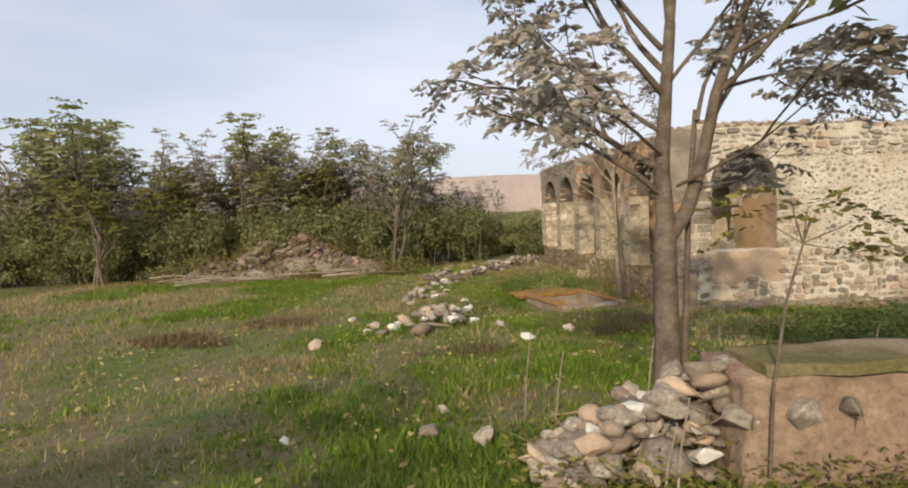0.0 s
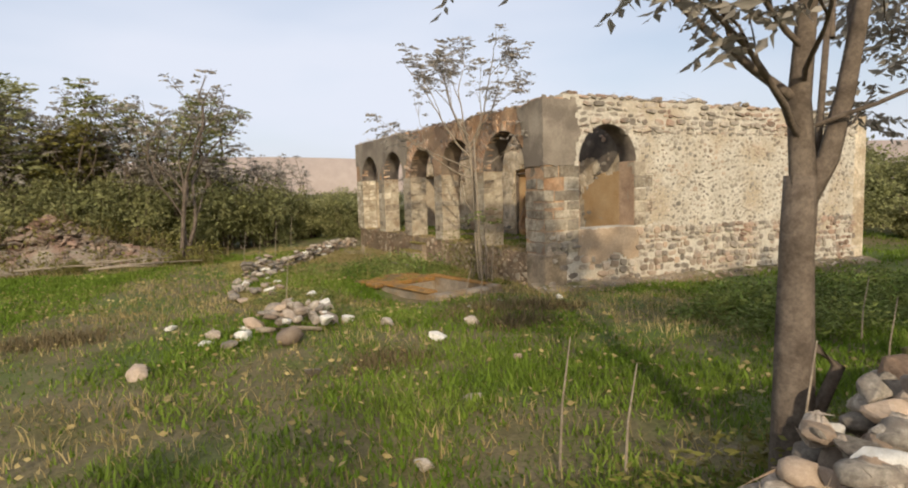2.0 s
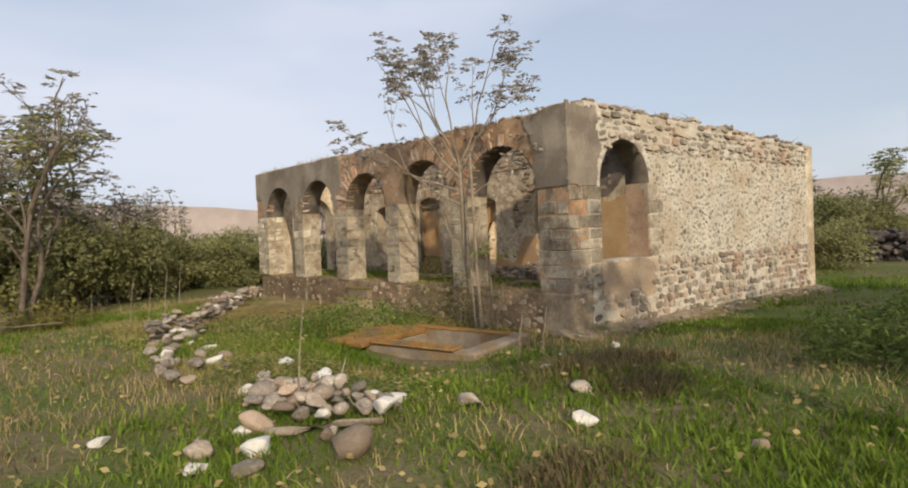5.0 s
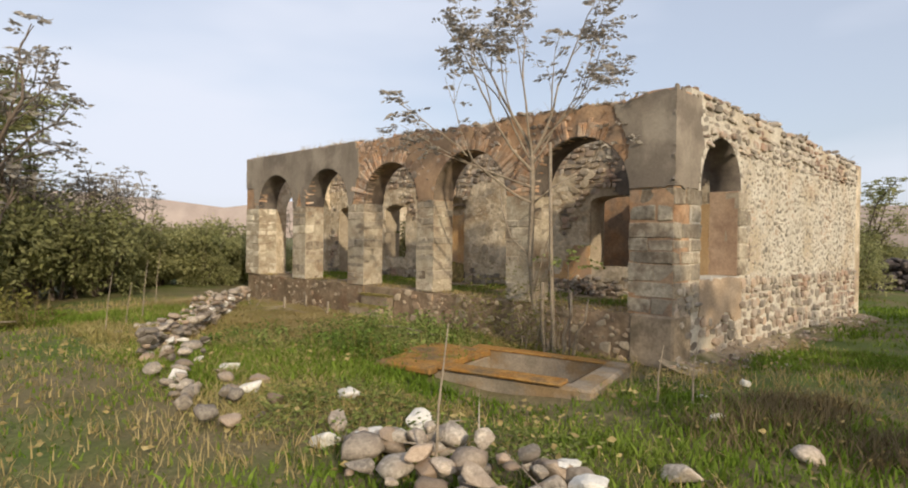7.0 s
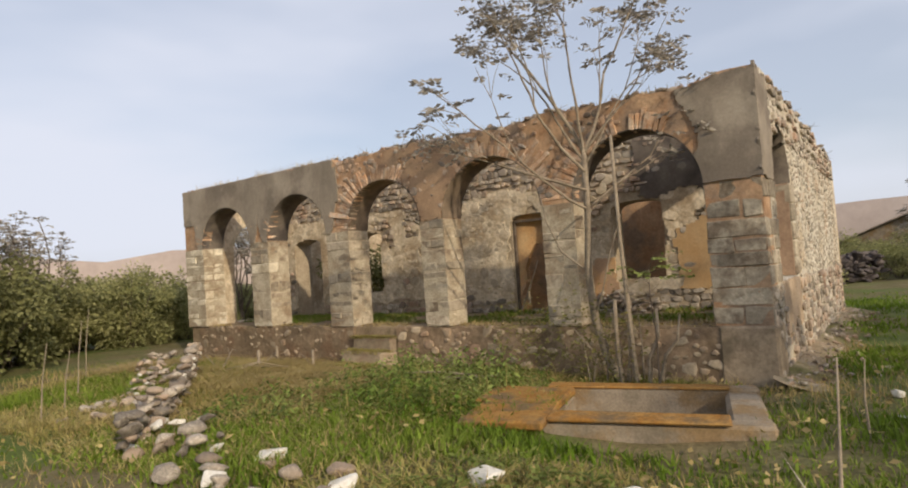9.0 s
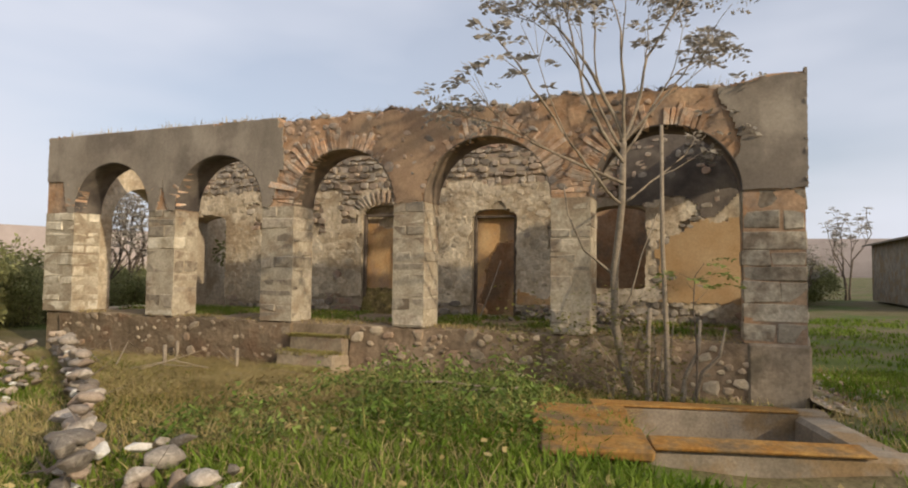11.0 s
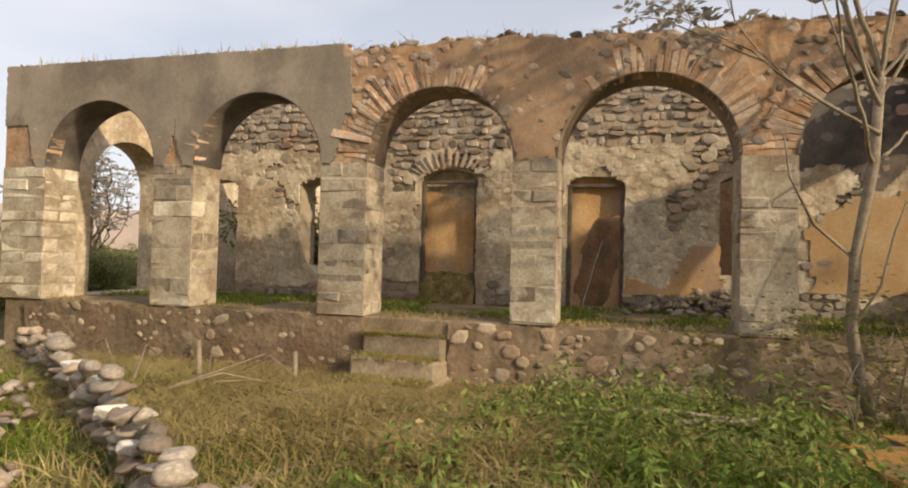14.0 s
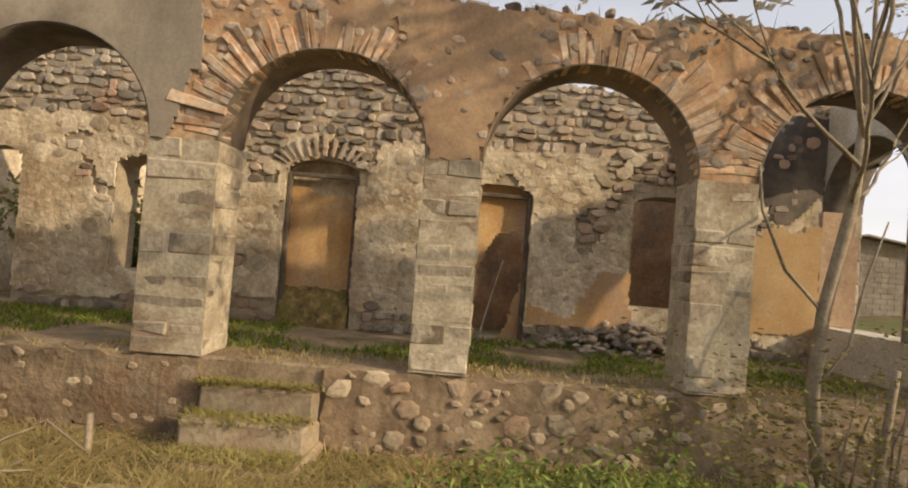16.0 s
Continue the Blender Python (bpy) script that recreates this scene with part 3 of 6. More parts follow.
wall_part = wall("wall_partition", "u", U0 + TW, 5.7, 4.5, 4.8, -0.3, ragged(3.0, 0.15, 15), [], M_BRICKCORE)
tagged(wall_part, "reddish partition wall inside the roofless rooms", "wall", kind="structure")
tagged(wall_back, "rubble back wall with flaking plaster", "wall", kind="structure")

# porch floor and plinth
vs, fs = box(0.03, VI, U0 + 0.05, U1 - 0.05, -1.1, -0.004)
porch = tagged(solid("porch_floor", vs, fs, mat("plinth_earth", (0.2, 0.145, 0.09), (0.31, 0.235, 0.155), 2.2, 0.95, 22, 0.3, 0.9, 0.05, c3=(0.14, 0.11, 0.06), s3=1.2), off=0.02), "raised porch floor of packed earth and grass", "porch", kind="structure")
vs, fs = box(VI + TW, VB, U0 + TW, U1 - TW, -1.1, -0.1)
room = tagged(solid("room_floor", vs, fs, M_EARTH, off=0.02), "earth floor of the roofless rooms", "floor", kind="structure")


# ---- masonry pieces of the ruin ----
rr = random.Random(5)


def course_block(parent, v0, v1, u0, u1, z0, z1, seed):
    vs, fs = box(v0, v1, u0, u1, z0, z1)
    q = random.Random(seed)
    pale = q.random() < sstep(8.8, 11.9, u0) * (1.0 if u0 > 11 else 0.75)
    return solid("block", vs, fs, M_ASHLAR_PALE if pale else M_ASHLAR, parent, off=q.uniform(.008, .02), jitter=0.014, seed=seed)


def pier(u0, u1, seed, ztop=SPRING, v1=TW):
    """Cut blocks in courses round a pier's core."""
    r = random.Random(seed)
    z = 0.0
    k = 0
    while z < ztop - 0.1:
        h = min(r.uniform(0.12, 0.24), ztop - z)
        if ztop - z - h < 0.12:
            h = ztop - z
        g = 0.008
        e = [r.uniform(0.002, 0.018) for _ in range(4)]
        if k % 2:
            m = (u0 + u1) / 2 + r.uniform(-.08, .08)
            course_block(wall_front, -e[0], v1 + e[1], u0 - e[2], m - g, z + g, z + h - g, seed * 50 + k)
            course_block(wall_front, -e[3], v1 + e[1], m + g, u1 + e[2], z + g, z + h - g, seed * 50 + k + 25)
        else:
            m = v1 * r.uniform(0.4, 0.6)
            course_block(wall_front, -e[0], m - g, u0 - e[2], u1 + e[3], z + g, z + h - g, seed * 50 + k)
            course_block(wall_front, m + g, v1 + e[1], u0 - e[2], u1 + e[1], z + g, z + h - g, seed * 50 + k + 25)
        z += h
        k += 1


for a, b in ((2.37, 2.88), (4.74, 5.22), (6.98, 7.56), (9.37, 9.95), (11.75, U1)):
    solid("mortar_core", *box(-0.009, TW + 0.009, a - 0.009, b + 0.009, 0.002, SPRING - .01), M_JOINT, wall_front, off=0)
for i, (a, b) in enumerate(((2.37, 2.88), (4.74, 5.22), (6.98, 7.56), (9.37, 9.95), (11.75, U1))):
    pier(a, b, i + 1)

# the corner pier, its return along the side wall, and the jamb of the side opening
r = random.Random(77)
z, k = 0.0, 0
while z < 1.72:
    h = r.uniform(0.17, 0.27)
    h = 1.86 - z if 1.86 - z - h < 0.15 else h
    e, m, g = [r.uniform(0.002, 0.015) for _ in range(4)], r.uniform(.22, .38), 0.006
    if k % 2:
        course_block(wall_front, -e[0], m - g, U0 - e[1], 0.54 + e[2], z + g, z + h - g, 900 + k)
        course_block(wall_front, m + g, 0.88 + e[3], U0 - e[1], U0 + TW + e[2], z + g, z + h - g, 930 + k)
    else:
        n_ = r.uniform(0.1, 0.25)
        course_block(wall_front, -e[0], 0.56 + e[3], U0 - e[1], n_ - g, z + g, z + h - g, 900 + k)
        course_block(wall_front, -e[1], 0.5 + e[3], n_ + g, 0.54 + e[2], z + g, z + h - g, 930 + k)
        course_block(wall_front, 0.56 + e[3] + g, 0.88 + e[0], U0 - e[2], U0 + TW + e[1], z + g, z + h - g, 960 + k)
    z += h
    k += 1
# quoins on the far jamb of the side opening
z = 0.5
for k in range(5):
    h = r.uniform(0.25, 0.32)
    vs, fs = box(2.42 - .015, 2.42 + (0.5 if k % 2 else 0.3), U0 - 0.01, U0 + 0.25, z + .006, z + h - .006)
    solid("block", vs, fs, M_ASHLAR, wall_side, off=0.02, jitter=0.012, seed=400 + k)
    z += h


def voussoirs(arch, t0, t1, seed, lo=0.26, hi=0.44, proud=(0.0, 0.035), every=0.98):
    """Thin bricks set on edge round an arch, worn to uneven lengths."""
    r = random.Random(seed)
    a0, a1 = arch
    c, rad = (a0 + a1) / 2, (a1 - a0) / 2
    t = t0
    while t < t1:
        dt = r.uniform(0.048, 0.078) / rad
        if r.random() < every:
            tm = radians(0) + t + dt / 2
            ln = r.uniform(lo, hi)
            pr = r.uniform(*proud)
            g = dt * r.uniform(0.42, 0.48)
            skew = r.uniform(-.03, .03)
            vs = []
            for q in (-pr - 0.012, 0.2):
                for rad_, sk in ((rad - 0.012, 0), (rad + ln, skew)):
                    for s in (-1, 1):
                        tt = tm + s * g + sk
                        zz = SPRING + rad_ * math.sin(tt) * (1 - 0.02 / rad)
                        vs.append(B(q, c + rad_ * math.cos(tt), min(zz, front_top(c + rad_ * math.cos(tt)) + 0.02)))
            solid("brick", vs, [(0, 1, 3, 2), (4, 6, 7, 5), (0, 4, 5, 1), (2, 3, 7, 6), (0, 2, 6, 4), (1, 5, 7, 3)], M_BRICK, wall_front, off=0.006, jitter=0.009, seed=seed * 100 + int(t * 100))
        t += dt


PI = math.pi
voussoirs(ARCHES[2], 0.03, PI * 0.74, 21, 0.2, 0.36, (-0.012, 0.02))
voussoirs(ARCHES[1], PI * 0.3, PI - 0.03, 22, 0.16, 0.34, (-0.014, 0.012), .93)
voussoirs(ARCHES[0], 0.05, PI * 0.42, 23, 0.2, 0.4, (-0.012, 0.025))
voussoirs(ARCHES[0], PI * 0.50, PI * 0.66, 24, 0.2, 0.3, (0.0, 0.02))
voussoirs(ARCHES[1], PI - 0.85, PI - 0.1, 29, 0.36, 0.48, (-0.01, 0.02), 0.5)
voussoirs(ARCHES[2], 0.1, 0.95, 30, 0.38, 0.5, (-0.01, 0.02), 0.5)
voussoirs(ARCHES[3], PI - 0.3, PI - 0.05, 25, 0.14, 0.22, (-0.01, 0.015))
voussoirs(ARCHES[3], 0.05, 0.75, 26, 0.12, 0.24, (-0.01, 0.02))
voussoirs(ARCHES[4], PI - 0.72, PI - 0.05, 27, 0.12, 0.24, (-0.01, 0.02))
voussoirs(ARCHES[4], 0.05, 0.5, 28, 0.2, 0.34, (-0.01, 0.02))


def solid_front(a, z):
    for o in ARCHES:
        if o[0] < a < o[1] and z < opening_top((o[0], o[1], 0, SPRING, (o[1] - o[0]) / 2 - 0.02), a) + 0.02:
            return False
    return z < front_top(a) - 0.02


def to_arch(a, z):
    """Draws the coat's edge onto the nearest arch."""
    for o in ARCHES:
        c, rad = (o[0] + o[1]) / 2, (o[1] - o[0]) / 2
        d = math.hypot(a - c, z - SPRING)
        if z > SPRING and abs(d - rad) < 0.09 and d > 0:
            return c + (a - c) * rad / d, SPRING + (z - SPRING) * (rad - 0.02) / d
    return a, z


def arch_lining(o, seed, material):
    """Plaster shell under an arch."""
    c, rad = (o[0] + o[1]) / 2, (o[1] - o[0]) / 2
    vs, fs, m = [], [], 26
    for i in range(m + 1):
        t = PI * i / m
        for q, dr in ((-0.02, 0.004), (-0.024, -0.012), (0.25, -0.012), (TW + 0.02, -0.012), (TW + 0.02, 0.004)):
            rr_ = rad + dr + 0.006 * nz(t * 4, q * 6, seed, 1)
            vs.append(B(q, c + rr_ * math.cos(t), SPRING + (rr_ - 0.02) * math.sin(t)))
    for i in range(m):
        for j in range(4):
            fs.append((i * 5 + j, i * 5 + j + 1, (i + 1) * 5 + j + 1, (i + 1) * 5 + j))
    return link("arch_lining", vs, fs, material, wall_front, smooth=True)


# arch linings, darker than the wall plaster; browner under the two middle arches
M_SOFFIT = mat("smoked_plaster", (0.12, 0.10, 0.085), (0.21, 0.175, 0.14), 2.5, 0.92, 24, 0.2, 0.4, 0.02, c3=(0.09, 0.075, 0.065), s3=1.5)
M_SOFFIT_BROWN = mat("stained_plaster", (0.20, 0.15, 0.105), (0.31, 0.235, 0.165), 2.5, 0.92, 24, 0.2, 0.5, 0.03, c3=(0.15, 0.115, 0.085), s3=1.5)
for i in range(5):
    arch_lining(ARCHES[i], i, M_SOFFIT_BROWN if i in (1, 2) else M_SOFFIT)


def left_coat(a, z):
    e = 7.2 + 0.12 * nz(a, z, 1, 2.0) + 0.10 * max(0, 2.7 - z)
    low = 2.42 + 0.1 * nz(a, z, 4, 2.5)
    for o in ARCHES[3:]:
        c, rad = (o[0] + o[1]) / 2, (o[1] - o[0]) / 2
        d = math.hypot(a - c, max(0, z - SPRING))
        low = min(low, SPRING - 0.03 + 2.2 * max(0, d - rad - 0.14)) if rad - .02 < d < rad + 0.42 else low
    return a > e and z > low and solid_front(a, z)


skin("grey_render", "u", 0.0, -0.03, 7.0, U1, SPRING - 0.05, 3.33, left_coat, M_PLASTER, wall_front, 0.03, to_arch)
skin("grey_render", "u", 0.0, -0.03, U0 - .03, 1.3, 1.86, 3.36, lambda a, z: a < 0.62 + 0.12 * nz(a, z, 2, 2.5) + 0.25 * max(0, z - 2.5) and solid_front(a, z), M_PLASTER, wall_front, 0.03, to_arch)
skin("brown_render", "u", 0.0, -0.016, 2.4, 7.3, SPRING, 3.25, lambda a, z: solid_front(a, z) and nz(a, z, 9, 1.3) + .3 * nz(a, z, 3, 4) > -0.05 - max(0, .6 - abs(a - 4.98)) and abs(a - 4.98) < 1.25, mat("brown_render", (0.36, 0.235, 0.14), (0.43, 0.29, 0.18), 2.0, 0.92, 30, 0.2, 0.4, 0.02, c3=(0.3, 0.19, 0.12)), wall_front, 0.055)


def side_open(v, z):
    return 0.86 < v < 2.45 and z > 0.5 and z < opening_top((0.88, 2.43, 0.5, 1.95, 0.8), v) + 0.02


corner_coat = skin("grey_render", "v", U0, -0.03, -0.03, 1.0, 1.86, 3.37, lambda v, z: v < 0.82 + 0.12 * nz(v, z, 5, 3) and not side_open(v, z) and z < min(side_top(max(v, .5)) - 0.03, 3.27 + .04 * nz(v, z, 7, 6)), M_PLASTER, wall_side, 0.055)
corner_fill = solid("render_corner", *box(-0.025, TW + 0.02, U0 - 0.024, U0 + 0.05, 1.87, 3.25), M_PLASTER, wall_front, off=0.03)
skin("ochre_render", "v", U0, -0.022, 0.3, 2.7, -0.45, 0.5, lambda v, z: z > -0.15 + 0.35 * nz(v, z, 3, 1.6) and 0.85 < v < 2.5, mat("sill_render", (0.40, 0.29, 0.19), (0.5, 0.38, 0.265), 2, 0.92, 30, 0.25, 0.5, 0.02), wall_side, 0.055)

# plaster left in the side opening: a dark arch over reddish jambs
M_JAMB = mat("reddish_plaster", (0.40, 0.27, 0.175), (0.50, 0.36, 0.25), 2.2, 0.92, 26, 0.2, 0.5, 0.02, c3=(0.33, 0.22, 0.15), s3=1.6)
vs, fs = [], []
for i in range(25):
    t = PI * i / 24
    for q, dr in ((U0 - .004, .004), (U0 - .006, -.012), (U0 + .25, -.014), (U0 + TW + .008, -.012), (U0 + TW + .008, .004)):
        vs.append(B(1.655 + (.775 + dr + .005 * nz(t * 4, q * 6)) * math.cos(t), q, 1.95 + (.8 + dr) * math.sin(t)))
for i in range(24):
    for j in range(4):
        fs.append((i * 5 + j, i * 5 + j + 1, (i + 1) * 5 + j + 1, (i + 1) * 5 + j))
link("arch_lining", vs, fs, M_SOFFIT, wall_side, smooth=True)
solid("jamb_plaster", *box(2.4, 2.427, U0 + .03, U0 + TW + .01, .505, 1.95), M_JAMB, wall_side, off=.006)
solid("jamb_plaster", *box(.905, .93, U0 + .03, U0 + TW + .01, .505, 1.95), M_JAMB, wall_side, off=.006)

# side wall: small stones sunk in mortar above, bare rubble courses below
keep_side = lambda v, z: not side_open(v, z) and z < side_top(v) - 0.05 and (v > 0.95 or z < 0) and not (v < 2.65 and 0.4 < z < 2.1)
hp = Heap()
for _, _, vs, fs in sunk_stones("v", U0, -1, 0.1, VB, 0.30, 2.75, keep_side, rr, 9500, (0.022, 0.075), (-0.004, 0.012)):
    hp.add(vs, fs)
tagged(hp.done("rubble_stones", mat("mortared_stone", (0.29, 0.255, 0.205), (0.48, 0.43, 0.35), 5.0, 0.9, 45, 0.25, 0.6, 0.02, c3=(0.40, 0.31, 0.23), s3=1.5, rnd=0.4, island=True), wall_side), "small stones sunk in pale mortar", kind="stuff")
hp = Heap()
for _, _, vs, fs in laid_stones("v", U0, -1, 0.9, VB, 2.55, 3.4, lambda v, z: not side_open(v, z) and z < side_top(v) + 0.03 and v > 0.9, rr, (0.08, 0.17), (0.12, 0.36), 0.03, (0.0, 0.05), .85):
    hp.add(vs, fs)
tagged(hp.done("rubble_stones", M_RUBBLE, wall_side), "loosened rubble courses at the wall head", kind="stuff")
n = 0
hp = Heap()
for ca, cz, vs, fs in laid_stones("v", U0, -1, 0.1, VB, -0.95, 0.42, lambda v, z: not (0.85 < v < 2.5 and z > -0.1), rr, (0.07, 0.17), (0.08, 0.3), 0.014, (-0.005, 0.045), .97):
    if ca < 4.2 and n < 220:
        link("stone", vs, fs, M_STONE, wall_side)
        n += 1
    else:
        hp.add(vs, fs)
tagged(hp.done("rubble_stones", M_RUBBLE, wall_side), "bare rubble courses along the wall foot", kind="stuff")

# back wall of the porch: rubble above the plaster line and through its worn patches
def inner_open(a, z, m=0.02):
    return any(o[0] - m < a < o[1] + m and o[2] < z < opening_top(o, a) + m for o in INNER)


def inner_plastered(a, z):
    return z < 2.42 + 0.16 * nz(a, z, 6, 1.1) and z > 0.25 + 0.25 * nz(a, 1, 2, 1.3) and nz(a, z, 3, 1.5) + .35 * nz(a, z, 8, 4.0) > -0.3


n = 0
hp = Heap()
for ca, cz, vs, fs in laid_stones("u", VI, -1, U0 + TW, U1 - TW, 0.0, 3.4, lambda a, z: not inner_open(a, z, 0.1) and not inner_plastered(a, z) and z < inner_top(a) + 0.03, rr, (0.07, 0.15), (0.08, 0.25), 0.012, (0.002, 0.05)):
    if 2.7 < ca < 9.4 and cz > 1.6 and n < 300:
        link("stone", vs, fs, M_STONE, wall_inner)
        n += 1
    else:
        hp.add(vs, fs)
tagged(hp.done("rubble_stones", M_RUBBLE, wall_inner), "rubble bared where plaster fell", kind="stuff")
skin("worn_plaster_coat", "u", VI, -0.03, U0 + TW, U1 - TW, 0.0, 2.75, lambda a, z: inner_plastered(a, z) and not inner_open(a, z, 0.01), M_INNER, wall_inner, 0.04)
skin("ochre_plaster_coat", "u", VI - 0.03, -0.02, U0 + TW, 1.85, 0.3, 2.1, lambda a, z: z < 1.75 + 0.3 * nz(a, z, 8, 2.2) - 0.35 * max(0, a - 0.9) and a < 1.62 + 0.2 * nz(a, z, 2, 2) and z > .35, mat("yellow_plaster", (0.44, 0.28, 0.135), (0.52, 0.37, 0.21), 1.6, 0.92, 30, 0.15, 0.4, 0.02), wall_inner, 0.055)
# dark coat: soot, plus the shadow high in this bay put into colour
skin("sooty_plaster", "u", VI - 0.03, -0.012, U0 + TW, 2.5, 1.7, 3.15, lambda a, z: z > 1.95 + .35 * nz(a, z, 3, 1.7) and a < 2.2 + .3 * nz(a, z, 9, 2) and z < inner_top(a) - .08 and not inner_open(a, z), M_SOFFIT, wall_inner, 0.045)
skin("ochre_plaster_coat", "u", VI - 0.03, -0.014, 2.7, 4.1, 0.25, 1.2, lambda a, z: nz(a, z, 11, 1.6) > -0.05 and z < 0.95 and not inner_open(a, z), M_OCHRE, wall_inner, 0.055)
hp = Heap()
for _, _, vs, fs in sunk_stones("u", VI - 0.03, -1, U0 + TW, U1 - TW, 0.3, 2.45, lambda a, z: inner_plastered(a, z) and not inner_open(a, z, 0.12) and nz(a, z, 7, 1.4) > -.1 - .5 * max(0, z - 1.5) and a > 1.7, rr, 5200, (0.03, 0.13), (-0.004, 0.008), .004):
    hp.add(vs, fs)
tagged(hp.done("rubble_stones", mat("limed_stone", (0.40, 0.32, 0.22), (0.60, 0.51, 0.38), 5, .92, 24, .25, .6, .03, rnd=.22, island=True), wall_inner), "stones showing through thin plaster", kind="stuff")
# small arch of stones over the middle door
for i in range(13):
    t = PI * (0.1 + 0.8 * (i + .5) / 13)
    vs = []
    for q in (-0.055, 0.05):
        for rad_ in (0.0, 0.24):
            for s in (-.045, .045):
                aa = 6.70 + (0.5 + rad_ * .8) * math.cos(t + s)
                zz = 1.92 + (0.2 + rad_) * math.sin(t + s) + 0.02
                vs.append(B(VI + q, aa, zz))
    solid("arch_stone", vs, [(0, 1, 3, 2), (4, 6, 7, 5), (0, 4, 5, 1), (2, 3, 7, 6), (0, 2, 6, 4), (1, 5, 7, 3)], M_STONE, wall_inner, off=0.01, jitter=0.008, seed=i)
# blocked doors with ochre plaster, one of them broken through
hole = lambda a, z: (abs(a - 4.50 + 0.22 * (z - 0.3)) / 0.29) ** 2.4 + (abs(z - 0.66) / 0.74) ** 2.4 > 1 + 0.5 * nz(a, z, 5, 5)
fill_1 = solid("door_fill", *box(VI + 0.15, VI + 0.42, 6.2, 7.2, -0.1, 2.16), M_INNER, wall_inner, off=0)
skin("ochre_plaster_coat", "u", VI + 0.15, -0.02, 6.24, 7.16, 0.0, 2.12, lambda a, z: z < 1.72 + 0.2 * nz(a, z, 2, 2.5), M_OCHRE, wall_inner, 0.055)
skin("door_fill", "u", VI + 0.24, -0.14, 4.03, 4.89, -0.05, 2.02, hole, M_OCHRE, wall_inner, 0.03)
M_MOSS = mat("mossy_mud", (0.10, 0.075, 0.035), (0.33, 0.24, 0.09), 7.0, 0.95, 18, 0.4, 1.0, 0.06, c3=(0.16, 0.13, 0.04), s3=4.0)
vs = [B(VI - 0.10 + 0.24 * (j / 8) ** 1.5 + 0.03 * nz(i * .7, j * .7, 2), 6.26 + 0.88 * i / 14, -0.05 + (0.55 + 0.05 * nz(i * .5, 3)) * j / 8) for j in range(9) for i in range(15)]
vs += [B(VI + 0.16, 6.26 + 0.88 * i / 14, 0.5 + 0.05 * nz(i * .5, 3)) for i in range(15)]
link("mud_heap", vs, [(j * 15 + i, j * 15 + i + 1, (j + 1) * 15 + i + 1, (j + 1) * 15 + i) for j in range(9) for i in range(14)], M_MOSS, wall_inner, smooth=True)


def door_frame(name, u0, u1, ztop, v, label):
    e = new(name)
    w = 0.05
    for n_, bx in (("jamb", (v, v + .07, u0, u0 + w, 0, ztop)), ("jamb", (v, v + .07, u1 - w, u1, 0, ztop)), ("lintel", (v, v + .07, u0 + w, u1 - w, ztop - w, ztop))):
        solid(n_, *box(*bx), M_BARK, e, off=0.006)
    return tagged(e, label, "door frame", kind="structure")


door_frame("door_1", 4.06, 4.86, 1.86, VI + 0.02, "weathered wooden door frame in the porch wall")
door_frame("door_2", 6.25, 7.15, 1.93, VI + 0.02, "weathered wooden door frame of the blocked door")

M_PLINTHCOAT = mat("plinth_mortar", (0.26, 0.18, 0.115), (0.39, 0.29, 0.19), 3.2, 0.95, 16, 0.25, 0.7, 0.06, streak=0.5, c3=(0.19, 0.135, 0.085), s3=2.2)
# plinth: rubble face, stone edging and the steps
n = 0
for ca, cz, vs, fs in sunk_stones("u", 0.0, -1, 0.45, 11.9, -0.75, -0.06, lambda a, z: not 5.9 < a < 7.1 and (a < 7 or rr.random() < .5) and nz(a, z, 4, 1.3) > -.6, rr, 4200, (0.03, 0.13), (-0.008, 0.03)):
    link("stone", vs, fs, M_PLINTH, porch)


def plinth_coat(a, z):
    return not 5.92 < a < 6.98 and z < -.02


skin("earth_coat", "u", 0.03, -0.035, 0.45, 7.2, -0.85, 0.0, plinth_coat, M_PLINTHCOAT, porch, 0.075)
skin("earth_coat", "u", 0.03, -0.05, 6.9, 12.0, -0.85, 0.0, lambda a, z: plinth_coat(a, z) and nz(a, z, 6, 1.2) > -.45, mat("damp_earth", (0.15, 0.11, 0.07), (0.27, 0.2, 0.13), 2.4, 0.95, 16, 0.3, 1.0, 0.08, c3=(0.2, 0.13, 0.08), s3=1.6), porch, 0.075)
solid("corner_base", *box(-0.045, 0.55, U0 - 0.045, 0.5, -1.0, -0.004), mat("base_render", (0.25, 0.19, 0.13), (0.38, 0.3, 0.21), 2.5, 0.92, 20, 0.2, 0.6, 0.03, c3=(0.19, 0.15, 0.1), s3=1.8), porch, off=0.03, jitter=0.01)
steps = tagged(new("porch_steps"), "worn stone steps overgrown with dry grass", "steps", kind="structure")
for i, (front, top) in enumerate(((-0.76, -0.62), (-0.43, -0.43), (-0.12, -0.2))):
    solid("step", *box(front, 0.02, 5.90 + .03 * i, 6.98 - .03 * i, -0.95, top), M_PLINTH, steps, off=0.03, jitter=0.03, seed=60 + i)

